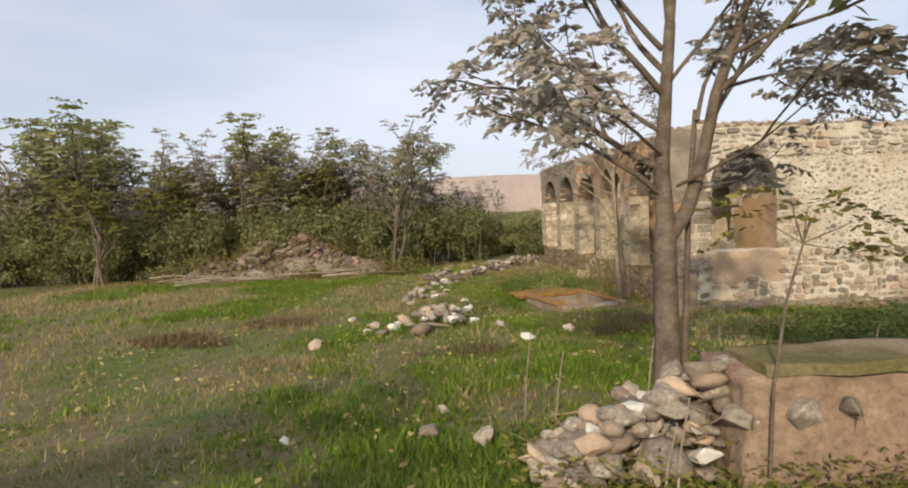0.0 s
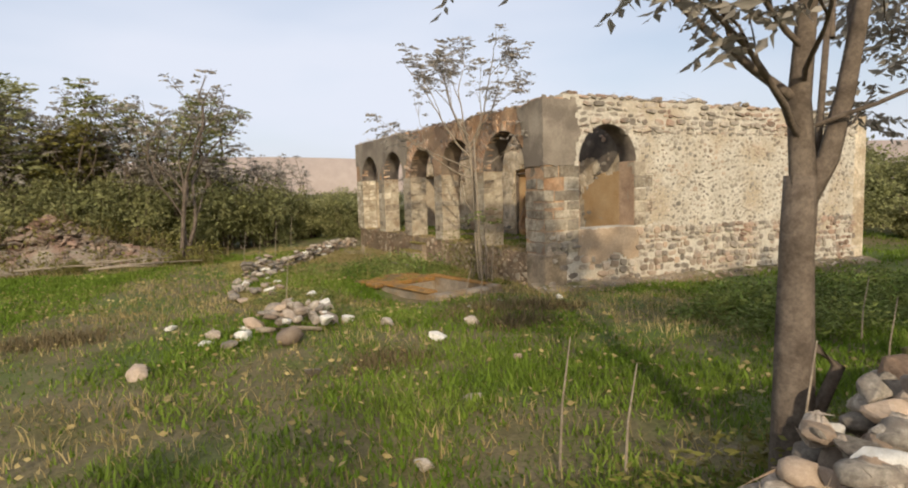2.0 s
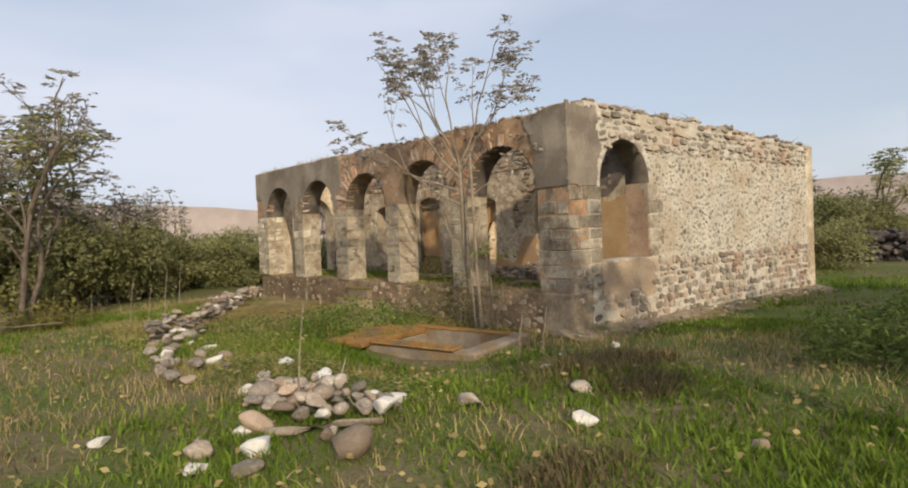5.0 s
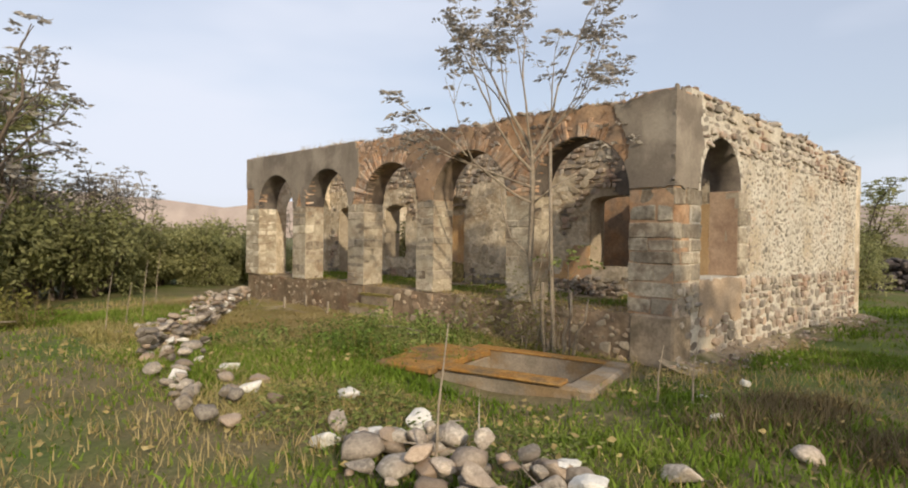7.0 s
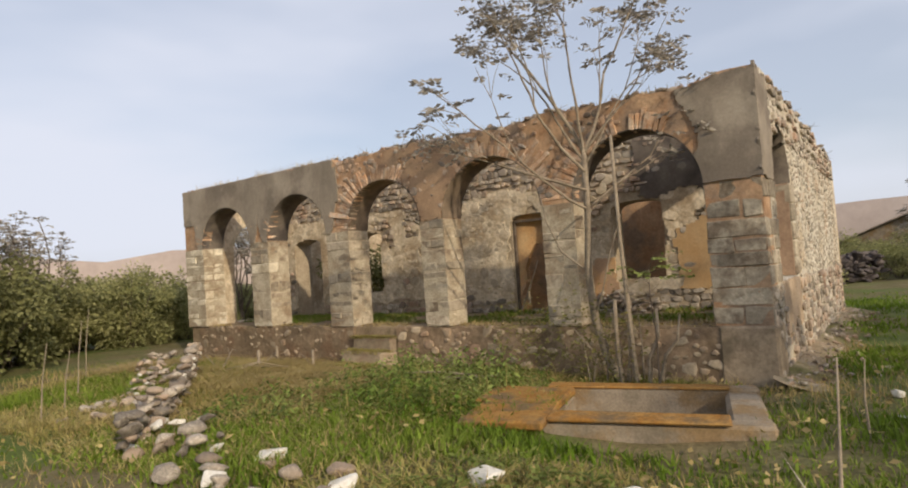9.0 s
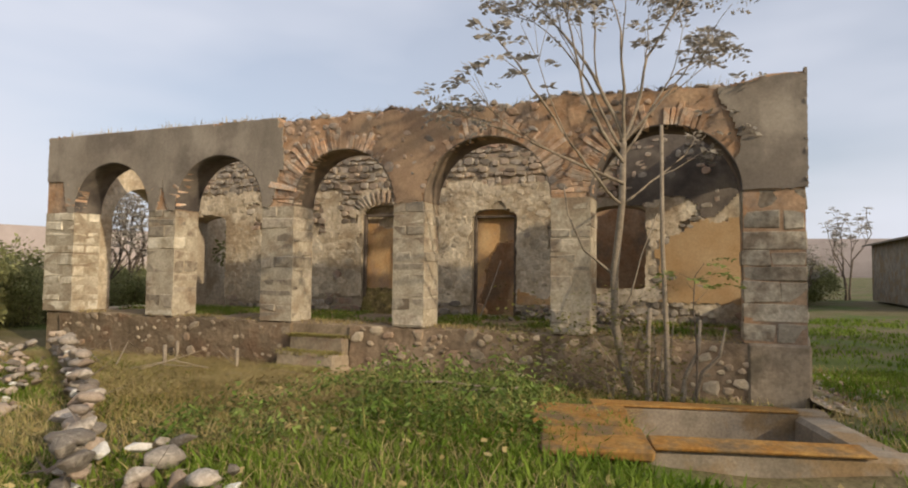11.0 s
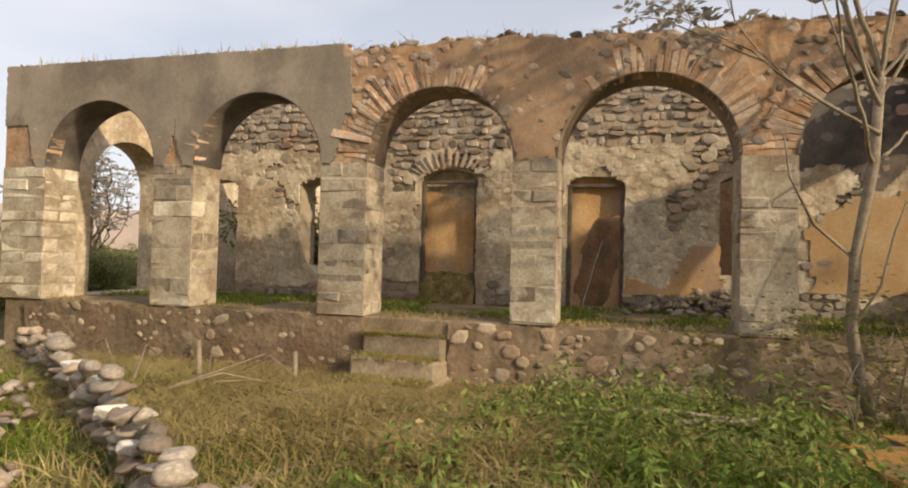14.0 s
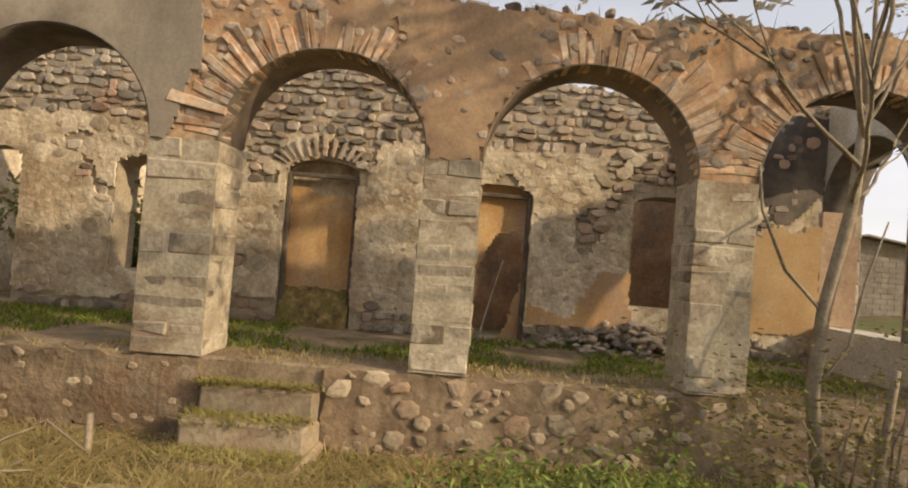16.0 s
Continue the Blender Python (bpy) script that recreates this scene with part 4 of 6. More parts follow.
# loose stones on the wall heads
hp = Heap()
for i in range(230):
    a = rr.uniform(0.7, 7.2)
    hp.stone(B(rr.uniform(0.05, TW - .05), a, front_top(a) + 0.015), rr.uniform(0.08, 0.25), rr, 0.7)
for i in range(60):
    a = rr.uniform(7.2, U1)
    hp.stone(B(rr.uniform(0.1, TW - .05), a, front_top(a)), rr.uniform(0.04, 0.1), rr, 0.6)
tagged(hp.done("head_rubble", M_RUBBLE, wall_front), "loose rubble on the arcade head", kind="stuff")
hp = Heap()
for i in range(330):
    v = rr.uniform(0.7, VB)
    hp.stone(B(v, U0 + rr.uniform(0.04, TW), side_top(v) + 0.02 + max(0, .12 * nz(v, 3, 0, 1.2))), rr.uniform(0.1, 0.28), rr, 0.65)
tagged(hp.done("head_rubble", M_RUBBLE, wall_side), "loose rubble on the side wall head", kind="stuff")
hp = Heap()
for i in range(260):
    a = rr.uniform(0.4, 12)
    hp.stone(B(VI + rr.uniform(0.0, TW), a, inner_top(a) + 0.02), rr.uniform(0.1, 0.24), rr, 0.65)
tagged(hp.done("head_rubble", M_RUBBLE, wall_inner), "loose rubble on the porch wall head", kind="stuff")


# ---- concrete trough, dry-stone walls, stones ----
def tbox(a0, a1, b0, b1, z0, z1):
    vs = [TR(a, b, z) for z in (z0, z1) for (a, b) in ((a0, b0), (a0, b1), (a1, b1), (a1, b0))]
    return vs, [(3, 2, 1, 0), (4, 5, 6, 7), (0, 1, 5, 4), (1, 2, 6, 5), (2, 3, 7, 6), (3, 0, 4, 7)]


trough = tagged(new("water_trough"), "old concrete trough with orange lichen on its rim", "trough")
RZ = -0.54
solid("side_slab", *tbox(0, 2.08, 0.1, 0.3, -1.2, RZ - .02), M_CONCRETE, trough, off=0.03, jitter=0.015, seed=1)
solid("side_slab", *tbox(0, 2.3, 1.5, 1.72, -1.2, RZ + .005), M_CONCRETE, trough, off=0.03, jitter=0.012, seed=2)
solid("end_slab", *tbox(0.0, 0.34, 0.3, 1.5, -1.2, RZ - .03), M_CONCRETE, trough, off=0.04, jitter=0.02, seed=3)
solid("end_slab", *tbox(1.97, 2.12, 0.3, 1.5, -1.2, RZ - .09), M_CONCRETE, trough, off=0.02, jitter=0.01, seed=4)
solid("basin_floor", *tbox(0.34, 1.97, 0.3, 1.5, -1.2, -1.0), M_CONCRETE, trough, off=0, seed=5)
for a0, a1, b0, b1, dz, sd in ((1.98, 2.84, -.1, .62, 0, 6), (1.985, 2.92, .64, 1.5, .012, 8)):
    solid("rim_slab", *tbox(a0, a1, b0, b1, RZ - .085 + dz, RZ + .012 + dz), M_LICHEN, trough, off=0.02, jitter=0.025, seed=sd, label="overhanging rim slab orange with lichen")
solid("rim_slab", *tbox(0.34, 1.97, 0.06, 0.315, RZ - .018, RZ + .02), M_LICHEN, trough, off=0.012, jitter=0.012, seed=7, label="rim slab orange with lichen")
solid("rim_slab", *tbox(0.3, 2.3, 1.48, 1.75, RZ + .0, RZ + .016), M_LICHEN, trough, off=0.01, jitter=0.012, seed=9, label="rim slab orange with lichen")


def dry_wall(name, pts, label, height, width, size, seed, per_m=26):
    """A tumbled dry-stone wall along a line: each stone a piece, tops first."""
    e = tagged(new(name), label, "stone wall")
    r = random.Random(seed)
    segs = list(zip(pts, pts[1:]))
    for (p, q) in segs:
        L = math.hypot(q[0] - p[0], q[1] - p[1])
        nx, ny = -(q[1] - p[1]) / L, (q[0] - p[0]) / L
        for i in range(int(L * per_m)):
            t = r.random()
            hgt = (p[2] + (q[2] - p[2]) * t)
            zf = r.random() ** 0.8
            off = r.uniform(-1, 1) * width * (0.5 if zf > .6 else 0.62)
            x, y = p[0] + (q[0] - p[0]) * t + nx * off, p[1] + (q[1] - p[1]) * t + ny * off
            s = r.uniform(*size)
            z = ground_z(x, y) + 0.3 * s + zf * max(0.02, hgt - 0.5 * s)
            put_stone("stone", (x, y, z), s, r, e, white=r.random() < 0.07, squash=0.75)
    return e


def slab_wall(name, pts, label, height, width, seed):
    """A narrow wall of flat stones laid one on another, its head uneven."""
    e = tagged(new(name), label, "stone wall")
    r = random.Random(seed)
    for p, q in zip(pts, pts[1:]):
        L = math.hypot(q[0] - p[0], q[1] - p[1])
        ang = math.atan2(q[1] - p[1], q[0] - p[0])
        z = 0.0
        while z < height:
            th = r.uniform(.07, .13)
            d = r.uniform(0, .15)
            while d < L:
                ln = r.uniform(.2, .44)
                t = min(1, (d + ln / 2) / L)
                x, y = p[0] + (q[0] - p[0]) * t, p[1] + (q[1] - p[1]) * t
                if z < height * (.72 + .5 * nz(x, y, 3, 1.3)) + .08:
                    o = r.uniform(-.07, .07)
                    ob = new("stone", STONES[12 + r.randrange(2) if r.random() < .07 else r.randrange(12)])
                    ob.parent = e
                    ob.matrix_world = Matrix.Translation((x - o * math.sin(ang), y + o * math.cos(ang), ground_z(x, y) + z + th * .4)) @ Euler((r.uniform(-.12, .12), r.uniform(-.12, .12), ang + r.uniform(-.35, .35))).to_matrix().to_4x4() @ Matrix.Diagonal((ln * .62, width * r.uniform(.45, .75), th * 1.3, 1))
                d += ln * .9
            z += th * .8
    return e


slab_wall("dry_stone_wall", [(3.5, 24.9), (1.45, 21.2), (0.65, 19.85), (0.0, 18.95), (-0.85, 17.75)], "narrow dry-stone wall of flat stones leading to the arcade", 0.42, 0.36, 31)
dry_wall("dry_stone_wall", [(2.6, 24.6, 0.34), (1.55, 22.6, 0.2), (0.5, 21.0, 0.12), (-0.5, 19.9, 0.08)], "small pale rubble spilled beside the dry-stone wall", 0.3, 0.55, (0.06, 0.17), 36, 17)
dry_wall("dry_stone_wall", [(-0.1, 18.5, 0.25), (-0.75, 16.3, 0.2), (-1.15, 13.8, 0.16)], "low remains of a dry-stone wall in grass", 0.3, 0.6, (0.1, 0.24), 32, 9)
dry_wall("dry_stone_wall", [(-0.55, 13.0, 0.2), (-0.4, 12.3, 0.3), (-0.4, 11.5, 0.3), (-0.3, 11.0, .22)], "small heap of grey and white field stones", 0.4, 0.8, (0.09, 0.27), 33, 26)
dry_wall("dry_stone_wall", [(0.55, 4.25, 0.28), (1.1, 4.32, 0.6), (1.75, 4.35, 0.88), (2.1, 4.4, 0.9)], "tumbled field-stone wall below the tree", 0.8, 0.5, (0.12, 0.30), 34, 125)

# the walled stretch beside it: mud-faced, with a flat capping
mud = tagged(new("mud_wall"), "mud-plastered garden wall with a flat capping", "garden wall")


def lump(name, x0, x1, y0, y1, z0, z1, material, parent, amp, seed):
    bm = bmesh.new()
    bmesh.ops.create_cube(bm, size=1)
    bmesh.ops.subdivide_edges(bm, edges=bm.edges[:], cuts=14, use_grid_fill=True)
    for v in bm.verts:
        p = Vector((x0 + (v.co.x + .5) * (x1 - x0), y0 + (v.co.y + .5) * (y1 - y0), z0 + (v.co.z + .5) * (z1 - z0)))
        n_ = Vector((noise.noise(p * 1.7 + Vector((seed, 0, 0))), noise.noise(p * 1.7 + Vector((0, seed, 0))), noise.noise(p * 1.7 + Vector((0, 0, seed))) * .5))
        n2 = Vector((noise.noise(p * 6), noise.noise(p * 6 + Vector((3, 0, 0))), 0)) * 0.3
        v.co = p + (n_ + n2) * amp
    me = bpy.data.meshes.new(name)
    bm.to_mesh(me)
    bm.free()
    me.materials.append(material)
    me.shade_smooth()
    ob = new(name, me)
    ob.parent = parent
    return ob


lump("mud_face", 1.95, 7.0, 4.05, 4.62, -0.8, 0.40, mat("mud_face", (0.21, 0.145, 0.10), (0.34, 0.25, 0.175), 3.2, 0.95, 18, 0.35, 1.0, 0.06, c3=(0.27, 0.185, 0.13), s3=2.4), mud, 0.10, 3.0)
for i in range(6):
    put_stone("stone", (2.2 + i * .55 + rr.uniform(-.2, .2), 4.03, rr.uniform(-.3, .2)), rr.uniform(.15, .3), rr, mud)
lump("capping", 2.05, 7.0, 4.03, 4.64, 0.38, 0.46, M_EARTH, mud, 0.07, 5.0)


def loose(x, y, s, white, label, seed):
    r = random.Random(seed)
    ob = put_stone("field_stone", (x, y, ground_z(x, y) + s * 0.22), s, r, None, white, 0.7)
    return tagged(ob, label, "stone", group="stones in the meadow")


WH, GR = "white limestone lying in the grass", "grey-brown field stone lying in the grass"
for i, (x, y, s, w) in enumerate(((1.2, 9.85, .26, 1), (-1.15, 11.8, .24, 1), (-0.43, 12.95, .38, 1), (-0.62, 13.3, .3, 1), (-1.05, 11.8, .42, 0), (-1.2, 11.25, .32, 1), (-0.65, 10.65, .4, 0), (-1.6, 11.5, .28, 0), (-.45, 14.5, .3, 0), (-.5, 15.05, .28, 1), (-.3, 15.3, .26, 0), (-.25, 12.85, .34, 1), (-.1, 12.7, .3, 0), (0.05, 12.6, .36, 0), (0.25, 12.75, .3, 0), (0.2, 14.3, .3, 1), (-0.29, 16.28, .3, 1),
                                   (0.25, 13.2, .3, 1), (-0.3, 13.6, .34, 0), (0.35, 11.6, .25, 1), (-1.4, 10.9, .22, 0), (-1.7, 11.2, .2, 1), (-2.2, 12.4, .2, 1), (2.4, 11.5, .18, 1), (3.2, 12.0, .14, 1), (1.7, 8.6, .16, 0), (0.7, 7.6, .18, 0), (-0.2, 6.5, .2, 0), (-0.3, 5.6, .25, 0), (0.2, 5.3, .3, 0), (-1.7, 5.6, .14, 1), (2.0, 10.6, .2, 0), (-0.6, 9.2, .24, 0), (-2.4, 9.9, .26, 0), (4.5, 12.1, .16, 1), (0.8, 11.0, .3, 0))):
    loose(x, y, s, bool(w), WH if w else GR, 200 + i)

flag = new("field_stone", STONES[4])
flag.matrix_world = Matrix.Translation((*B(-1.35, 6.8, 0)[:2], ground_z(*B(-1.35, 6.8, 0)[:2]) + .03)) @ Matrix.Rotation(1.5, 4, "Z") @ Matrix.Diagonal((.55, .34, .07, 1))
tagged(flag, "flat worn stone sunk in straw before the steps", "stone", group="stones in the meadow")
# rubble heap at the hedge
hp = Heap()
r = random.Random(8)
for i in range(1900):
    t = r.random()
    cx, cy = -10.8 + 8.0 * t, 24.0 + 1.6 * t
    prof = 1.75 * max(0.12, math.sin(PI * min(1, t * 1.05))) * (0.8 + .4 * nz(t * 6, 0))
    o = max(-1, min(1, r.gauss(0, .45)))
    x, y = cx + 0.2 * o, cy + 1.6 * o
    hp.stone((x, y, ground_z(x, y) + prof * (1 - o * o) * (r.uniform(.7, 1.0) + .14 * nz(x, y, 2, .9))), r.uniform(0.12, 0.44), r, 0.7)
heap = tagged(hp.done("rubble_heap", M_HEAP), "long heap of rubble and earth grown with weeds", "rubble heap", kind="stuff")
vs, fs = [], []
for i in range(33):
    for j in range(13):
        t, o = i / 32, -1 + 2 * j / 12
        cx, cy = -11.1 + 8.6 * t, 23.9 + 1.8 * t
        prof = 1.3 * math.sin(PI * t) ** .6 * (0.8 + .4 * nz(t * 6, 0)) if 0 < i < 32 else -0.2
        vs.append((cx, cy + 1.9 * o, ground_z(cx, cy) - .15 + prof * (1 - o * o) + .1 * nz(cx, o * 2, 3, 2)))
fs = [(i * 13 + j, (i + 1) * 13 + j, (i + 1) * 13 + j + 1, i * 13 + j + 1) for i in range(32) for j in range(12)]
tagged(link("earth_mound", vs, fs, M_HEAP, smooth=True), "earth mound under the rubble heap", "mound", kind="structure")
# rubble inside the porch
hp_e = tagged(new("fallen_stones"), "stones fallen from the porch wall", "rubble")
for i in range(170):
    a = min(4.0, max(1.9, r.gauss(2.9, .5)))
    v = VI - 0.03 - abs(r.gauss(0, .26))
    s = r.uniform(.06, .17)
    put_stone("stone", B(v, a, 0.02 + max(0, 0.42 - 0.6 * (VI - v) - .22 * abs(a - 2.7)) * r.random()), s, r, hp_e, squash=.7)

# dark stone stack and grey shed beyond the house
dark = mat("dark_stone", (0.06, 0.05, 0.05), (0.13, 0.11, 0.1), 3, .9, 20, .3, .5, .03, rnd=.4, island=True)
hp = Heap()
for i in range(260):
    t = r.random()
    x, y = 25.8 + 3.7 * t + r.uniform(-.5, .5), 16.6 - 2.6 * t + r.uniform(-.5, .5)
    hp.stone((x, y, ground_z(x, y) + 1.25 * r.random()), r.uniform(.35, .6), r, .8)
tagged(hp.done("stone_stack", dark), "dark stack of old stones beyond the house", "stone stack", kind="stuff")


def shed(x0, x1, y0, y1, z1, ridge, label):
    e = tagged(new("shed"), label, "shed")
    zb = ground_z((x0 + x1) / 2, (y0 + y1) / 2) - .3
    ym = (y0 + y1) / 2
    vs = [(x0, y0, zb), (x1, y0, zb), (x1, y1, zb), (x0, y1, zb), (x0, y0, z1), (x1, y0, z1), (x1, y1, z1), (x0, y1, z1), (x0, ym, ridge - .06), (x1, ym, ridge - .06)]
    link("wall", vs, [(0, 1, 5, 4), (2, 3, 7, 6), (0, 4, 8, 7, 3), (1, 2, 6, 9, 5), (0, 3, 2, 1)], M_CONCRETE, e)
    for s, yy in ((-1, y0 - .4), (1, y1 + .4)):
        zz = z1 - .4 * (ridge - z1) / (ym - y0)
        q = [(x0 - .4, ym, ridge), (x1 + .4, ym, ridge), (x1 + .4, yy, zz), (x0 - .4, yy, zz)]
        solid("roof", q + [(a, b, c + .09) for a, b, c in q], [(0, 1, 2, 3), (7, 6, 5, 4), (0, 4, 5, 1), (1, 5, 6, 2), (2, 6, 7, 3), (3, 7, 4, 0)], M_PLASTER, e, off=0.01)
    # block joints of the near gable wall
    z, k = zb, 0
    while z < z1 - .2:
        y = y0 - (k % 2) * .3
        while y < y1:
            a_, b_ = max(y, y0), min(y + .6, y1)
            if b_ - a_ > .1:
                solid("block", [(x0 - .02, a_ + .012, z + .012), (x0 + .05, a_ + .012, z + .012), (x0 + .05, b_ - .012, z + .012), (x0 - .02, b_ - .012, z + .012)] + [(x0 - .02, a_ + .012, z + .22), (x0 + .05, a_ + .012, z + .22), (x0 + .05, b_ - .012, z + .22), (x0 - .02, b_ - .012, z + .22)],
                      [(3, 2, 1, 0), (4, 5, 6, 7), (0, 1, 5, 4), (1, 2, 6, 5), (2, 3, 7, 6), (3, 0, 4, 7)], M_PLASTER, e, off=0)
            y += .6
        z += .235
        k += 1
    return e


shed(27.0, 37.0, -3.0, 6.5, 2.6, 3.4, "grey block shed beyond the ruin")
shed(40.0, 50.0, 9.0, 16.5, 0.9, 2.4, "low shed with a dark pitched roof")


# crumbled earth and mortar along the foot of the side wall
vs, fs = [], []
for i in range(71):
    v = -0.35 + 10.9 * i / 70
    for j in range(6):
        o = j / 5
        x, y, _z = B(v, U0 + 0.02 - o * (0.75 + .3 * nz(v, 2, 0, 1.2)), 0)
        vs.append((x, y, ground_z(x, y) + (0.13 + .06 * nz(v, o, 1, 2.5)) * (1 - o) ** 1.3 - .03 * o + (.03 * nz(x, y, 3, 6) if j < 5 else 0)))
fs = [(i * 6 + j, i * 6 + j + 1, (i + 1) * 6 + j + 1, (i + 1) * 6 + j) for i in range(70) for j in range(5)]
tagged(link("earth_bank", vs, fs, M_EARTH, smooth=True), "bank of crumbled mortar along the side wall", "earth bank", kind="structure")
hp = Heap()
for i in range(240):
    v, o = r.uniform(-.3, 10.3), abs(r.gauss(0, .4))
    x, y, _z = B(v, U0 - .05 - o, 0)
    hp.stone((x, y, ground_z(x, y) + .1 * max(0, 1 - o)), r.uniform(.04, .13), r, .7)
tagged(hp.done("fallen_rubble", M_RUBBLE), "small stones fallen along the side wall", "rubble", kind="stuff")


# ---- trees and hedge ----
def hill(name, pts, label):
    vs = []
    for x, y, z in pts:
        vs += [(x, y, -2), (x, y, z), (x * 1.25, y * 1.25, z * 1.1)]
    fs = []
    for i in range(len(pts) - 1):
        a = i * 3
        fs += [(a, a + 3, a + 4, a + 1), (a + 1, a + 4, a + 5, a + 2)]
    return tagged(link(name, vs, fs, M_HILL, smooth=True), label, "hill", kind="structure")


ring = []
for i in range(60):
    a = radians(-60 + i * 5.0)
    r = 900
    z = 50 + 16 * nz(i * 0.35, 2) + 6 * nz(i * 1.1, 5)
    ring.append((r * math.sin(a), r * math.cos(a), z))
hill("backdrop_hills", ring, "low dry brown hills on the horizon")


def tree(name, label, seed, trunk, leaf_material, per=4, leaflets=7, leaf=0.11, length=0.34, bark=M_BARK, droop=0.3):
    """trunk(w) grows the wood; leaves are hung on its twigs."""
    w = Wood(seed)
    e = tagged(new(name), label, "tree")
    trunk(w)
    w.h.done("trunk", bark, e, smooth=True)
    if per:
        c, d = pinnate(w.tips, w.r, per, leaflets, length)
        leaf_mesh("crown", c, d, leaf, leaf_material, e, 0.42, seed, droop)
    return e


# the tree by the field-stone wall
def hero(w):
    x, y = 1.82, 5.12
    L = w.limb
    w.tube([(x - .02, y, -0.6), (x, y, 0.0), (x + .01, y, 0.45), (x - .01, y - .02, 1.0), (x + .0, y - .03, 1.45)], 0.128, 0.09, 10)
    fork = Vector((x, y - .03, 1.4))
    # upright stem
    w.tube([fork, fork + Vector((-.02, .02, .5)), fork + Vector((.02, .0, 1.1)), fork + Vector((.05, -.05, 1.7))], 0.078, 0.045, 8)
    # stem that bends away and then up
    w.tube([fork + Vector((0, 0, -.12)), fork + Vector((.18, -.03, .15)), fork + Vector((.30, -.05, .55)), fork + Vector((.42, -.06, 1.1)), fork + Vector((.62, -.1, 1.7))], 0.07, 0.04, 8)
    # thin sucker beside the trunk
    w.tube([(x + .25, y + .1, -0.5), (x + .16, y + .05, 0.1), (x + .2, y + .06, .8), (x + .22, y + .04, 1.5), (x + .3, y + .05, 2.4)], 0.035, 0.02, 7)
    w.tube([(x + .2, y + .1, -.4), (x + .42, y, .2), (x + .2, y, .35)], 0.05, 0.03, 7)
    L = w.limb
    L(fork + Vector((-.02, .02, .5)), (-1.0, .05, .6), 1.05, 0.034, 2, .5, .12, (2, 3))
    L(fork + Vector((0, 0, .25)), (-.8, .0, .65), .85, 0.028, 2, .5, .12, (2, 3))
    L(fork + Vector((.02, 0, 1.1)), (-.7, -.1, .8), 1.2, 0.032, 2, .5, .12, (2, 3))
    L(fork + Vector((.03, 0, 1.3)), (-.35, .5, .8), 1.1, 0.03, 2, .5, .12, (2, 3))
    L(fork + Vector((.05, -.05, 1.7)), (.05, .1, 1), 1.2, 0.038, 2, .55, .12, (3, 3))
    L(fork + Vector((.36, -.06, .85)), (.6, .4, .75), 1.2, 0.028, 2, .5, .12, (2, 3))
    L(fork + Vector((.42, -.06, 1.1)), (.9, -.3, .8), 1.2, 0.028, 2, .5, .1, (2, 2))
    L(fork + Vector((.62, -.1, 1.7)), (.3, 0, 1), 1.2, 0.033, 2, .55, .12, (3, 3))
    L(fork + Vector((.2, 0, .3)), (.9, .6, .25), .7, 0.014, 1, .5, .0, (2, 2))
    L(fork + Vector((.1, 0, .35)), (.5, -.6, .3), .8, 0.016, 2, .5, .0, (2, 3))
    L(fork + Vector((0, 0, .6)), (-.7, -.5, .3), .9, 0.018, 2, .5, .0, (2, 3))
    L(fork + Vector((0, 0, .8)), (-1.0, -.15, .5), .9, 0.022, 2, .5, .02, (2, 3))
    L(fork + Vector((.0, 0, 1.5)), (-.9, -.1, .8), 1.1, 0.026, 2, .5, .06, (3, 3))
    # the crown's upper storey: unseen limbs, added to shade the arcade's right part
    top = fork + Vector((.0, .02, 3.1))
    w.tube([fork + Vector((.05, -.05, 1.7)), fork + Vector((.02, 0, 2.4)), top], 0.045, 0.03, 7)
    for q in range(7):
        az = .5 + 6.283 * q / 7
        L(top + Vector((0, 0, -.12 * q)), (math.cos(az), math.sin(az), .55 + .12 * (q % 3)), 1.0, 0.024, 2, .55, .1, (2, 3))
    L(fork + Vector((.5, -.08, 1.4)), (.9, -.2, .5), 1.2, 0.022, 2, .5, .02, (3, 3))
    L(fork + Vector((.45, -.06, 1.15)), (.8, .3, .15), 1.0, 0.018, 2, .5, .0, (2, 3))
    L(fork + Vector((.03, .0, 1.2)), (.5, -.2, .6), .9, 0.018, 2, .5, .05, (2, 3))
    L(fork + Vector((.3, .05, .9)), (.3, .2, 1), 1.0, 0.02, 1, .5, .1, (2, 3))


tree("ailanthus_tree", "multi-stemmed young tree with dusty hanging leaves", 3, hero, L_GREY, 6, 11, 0.1, 0.36, droop=.6)


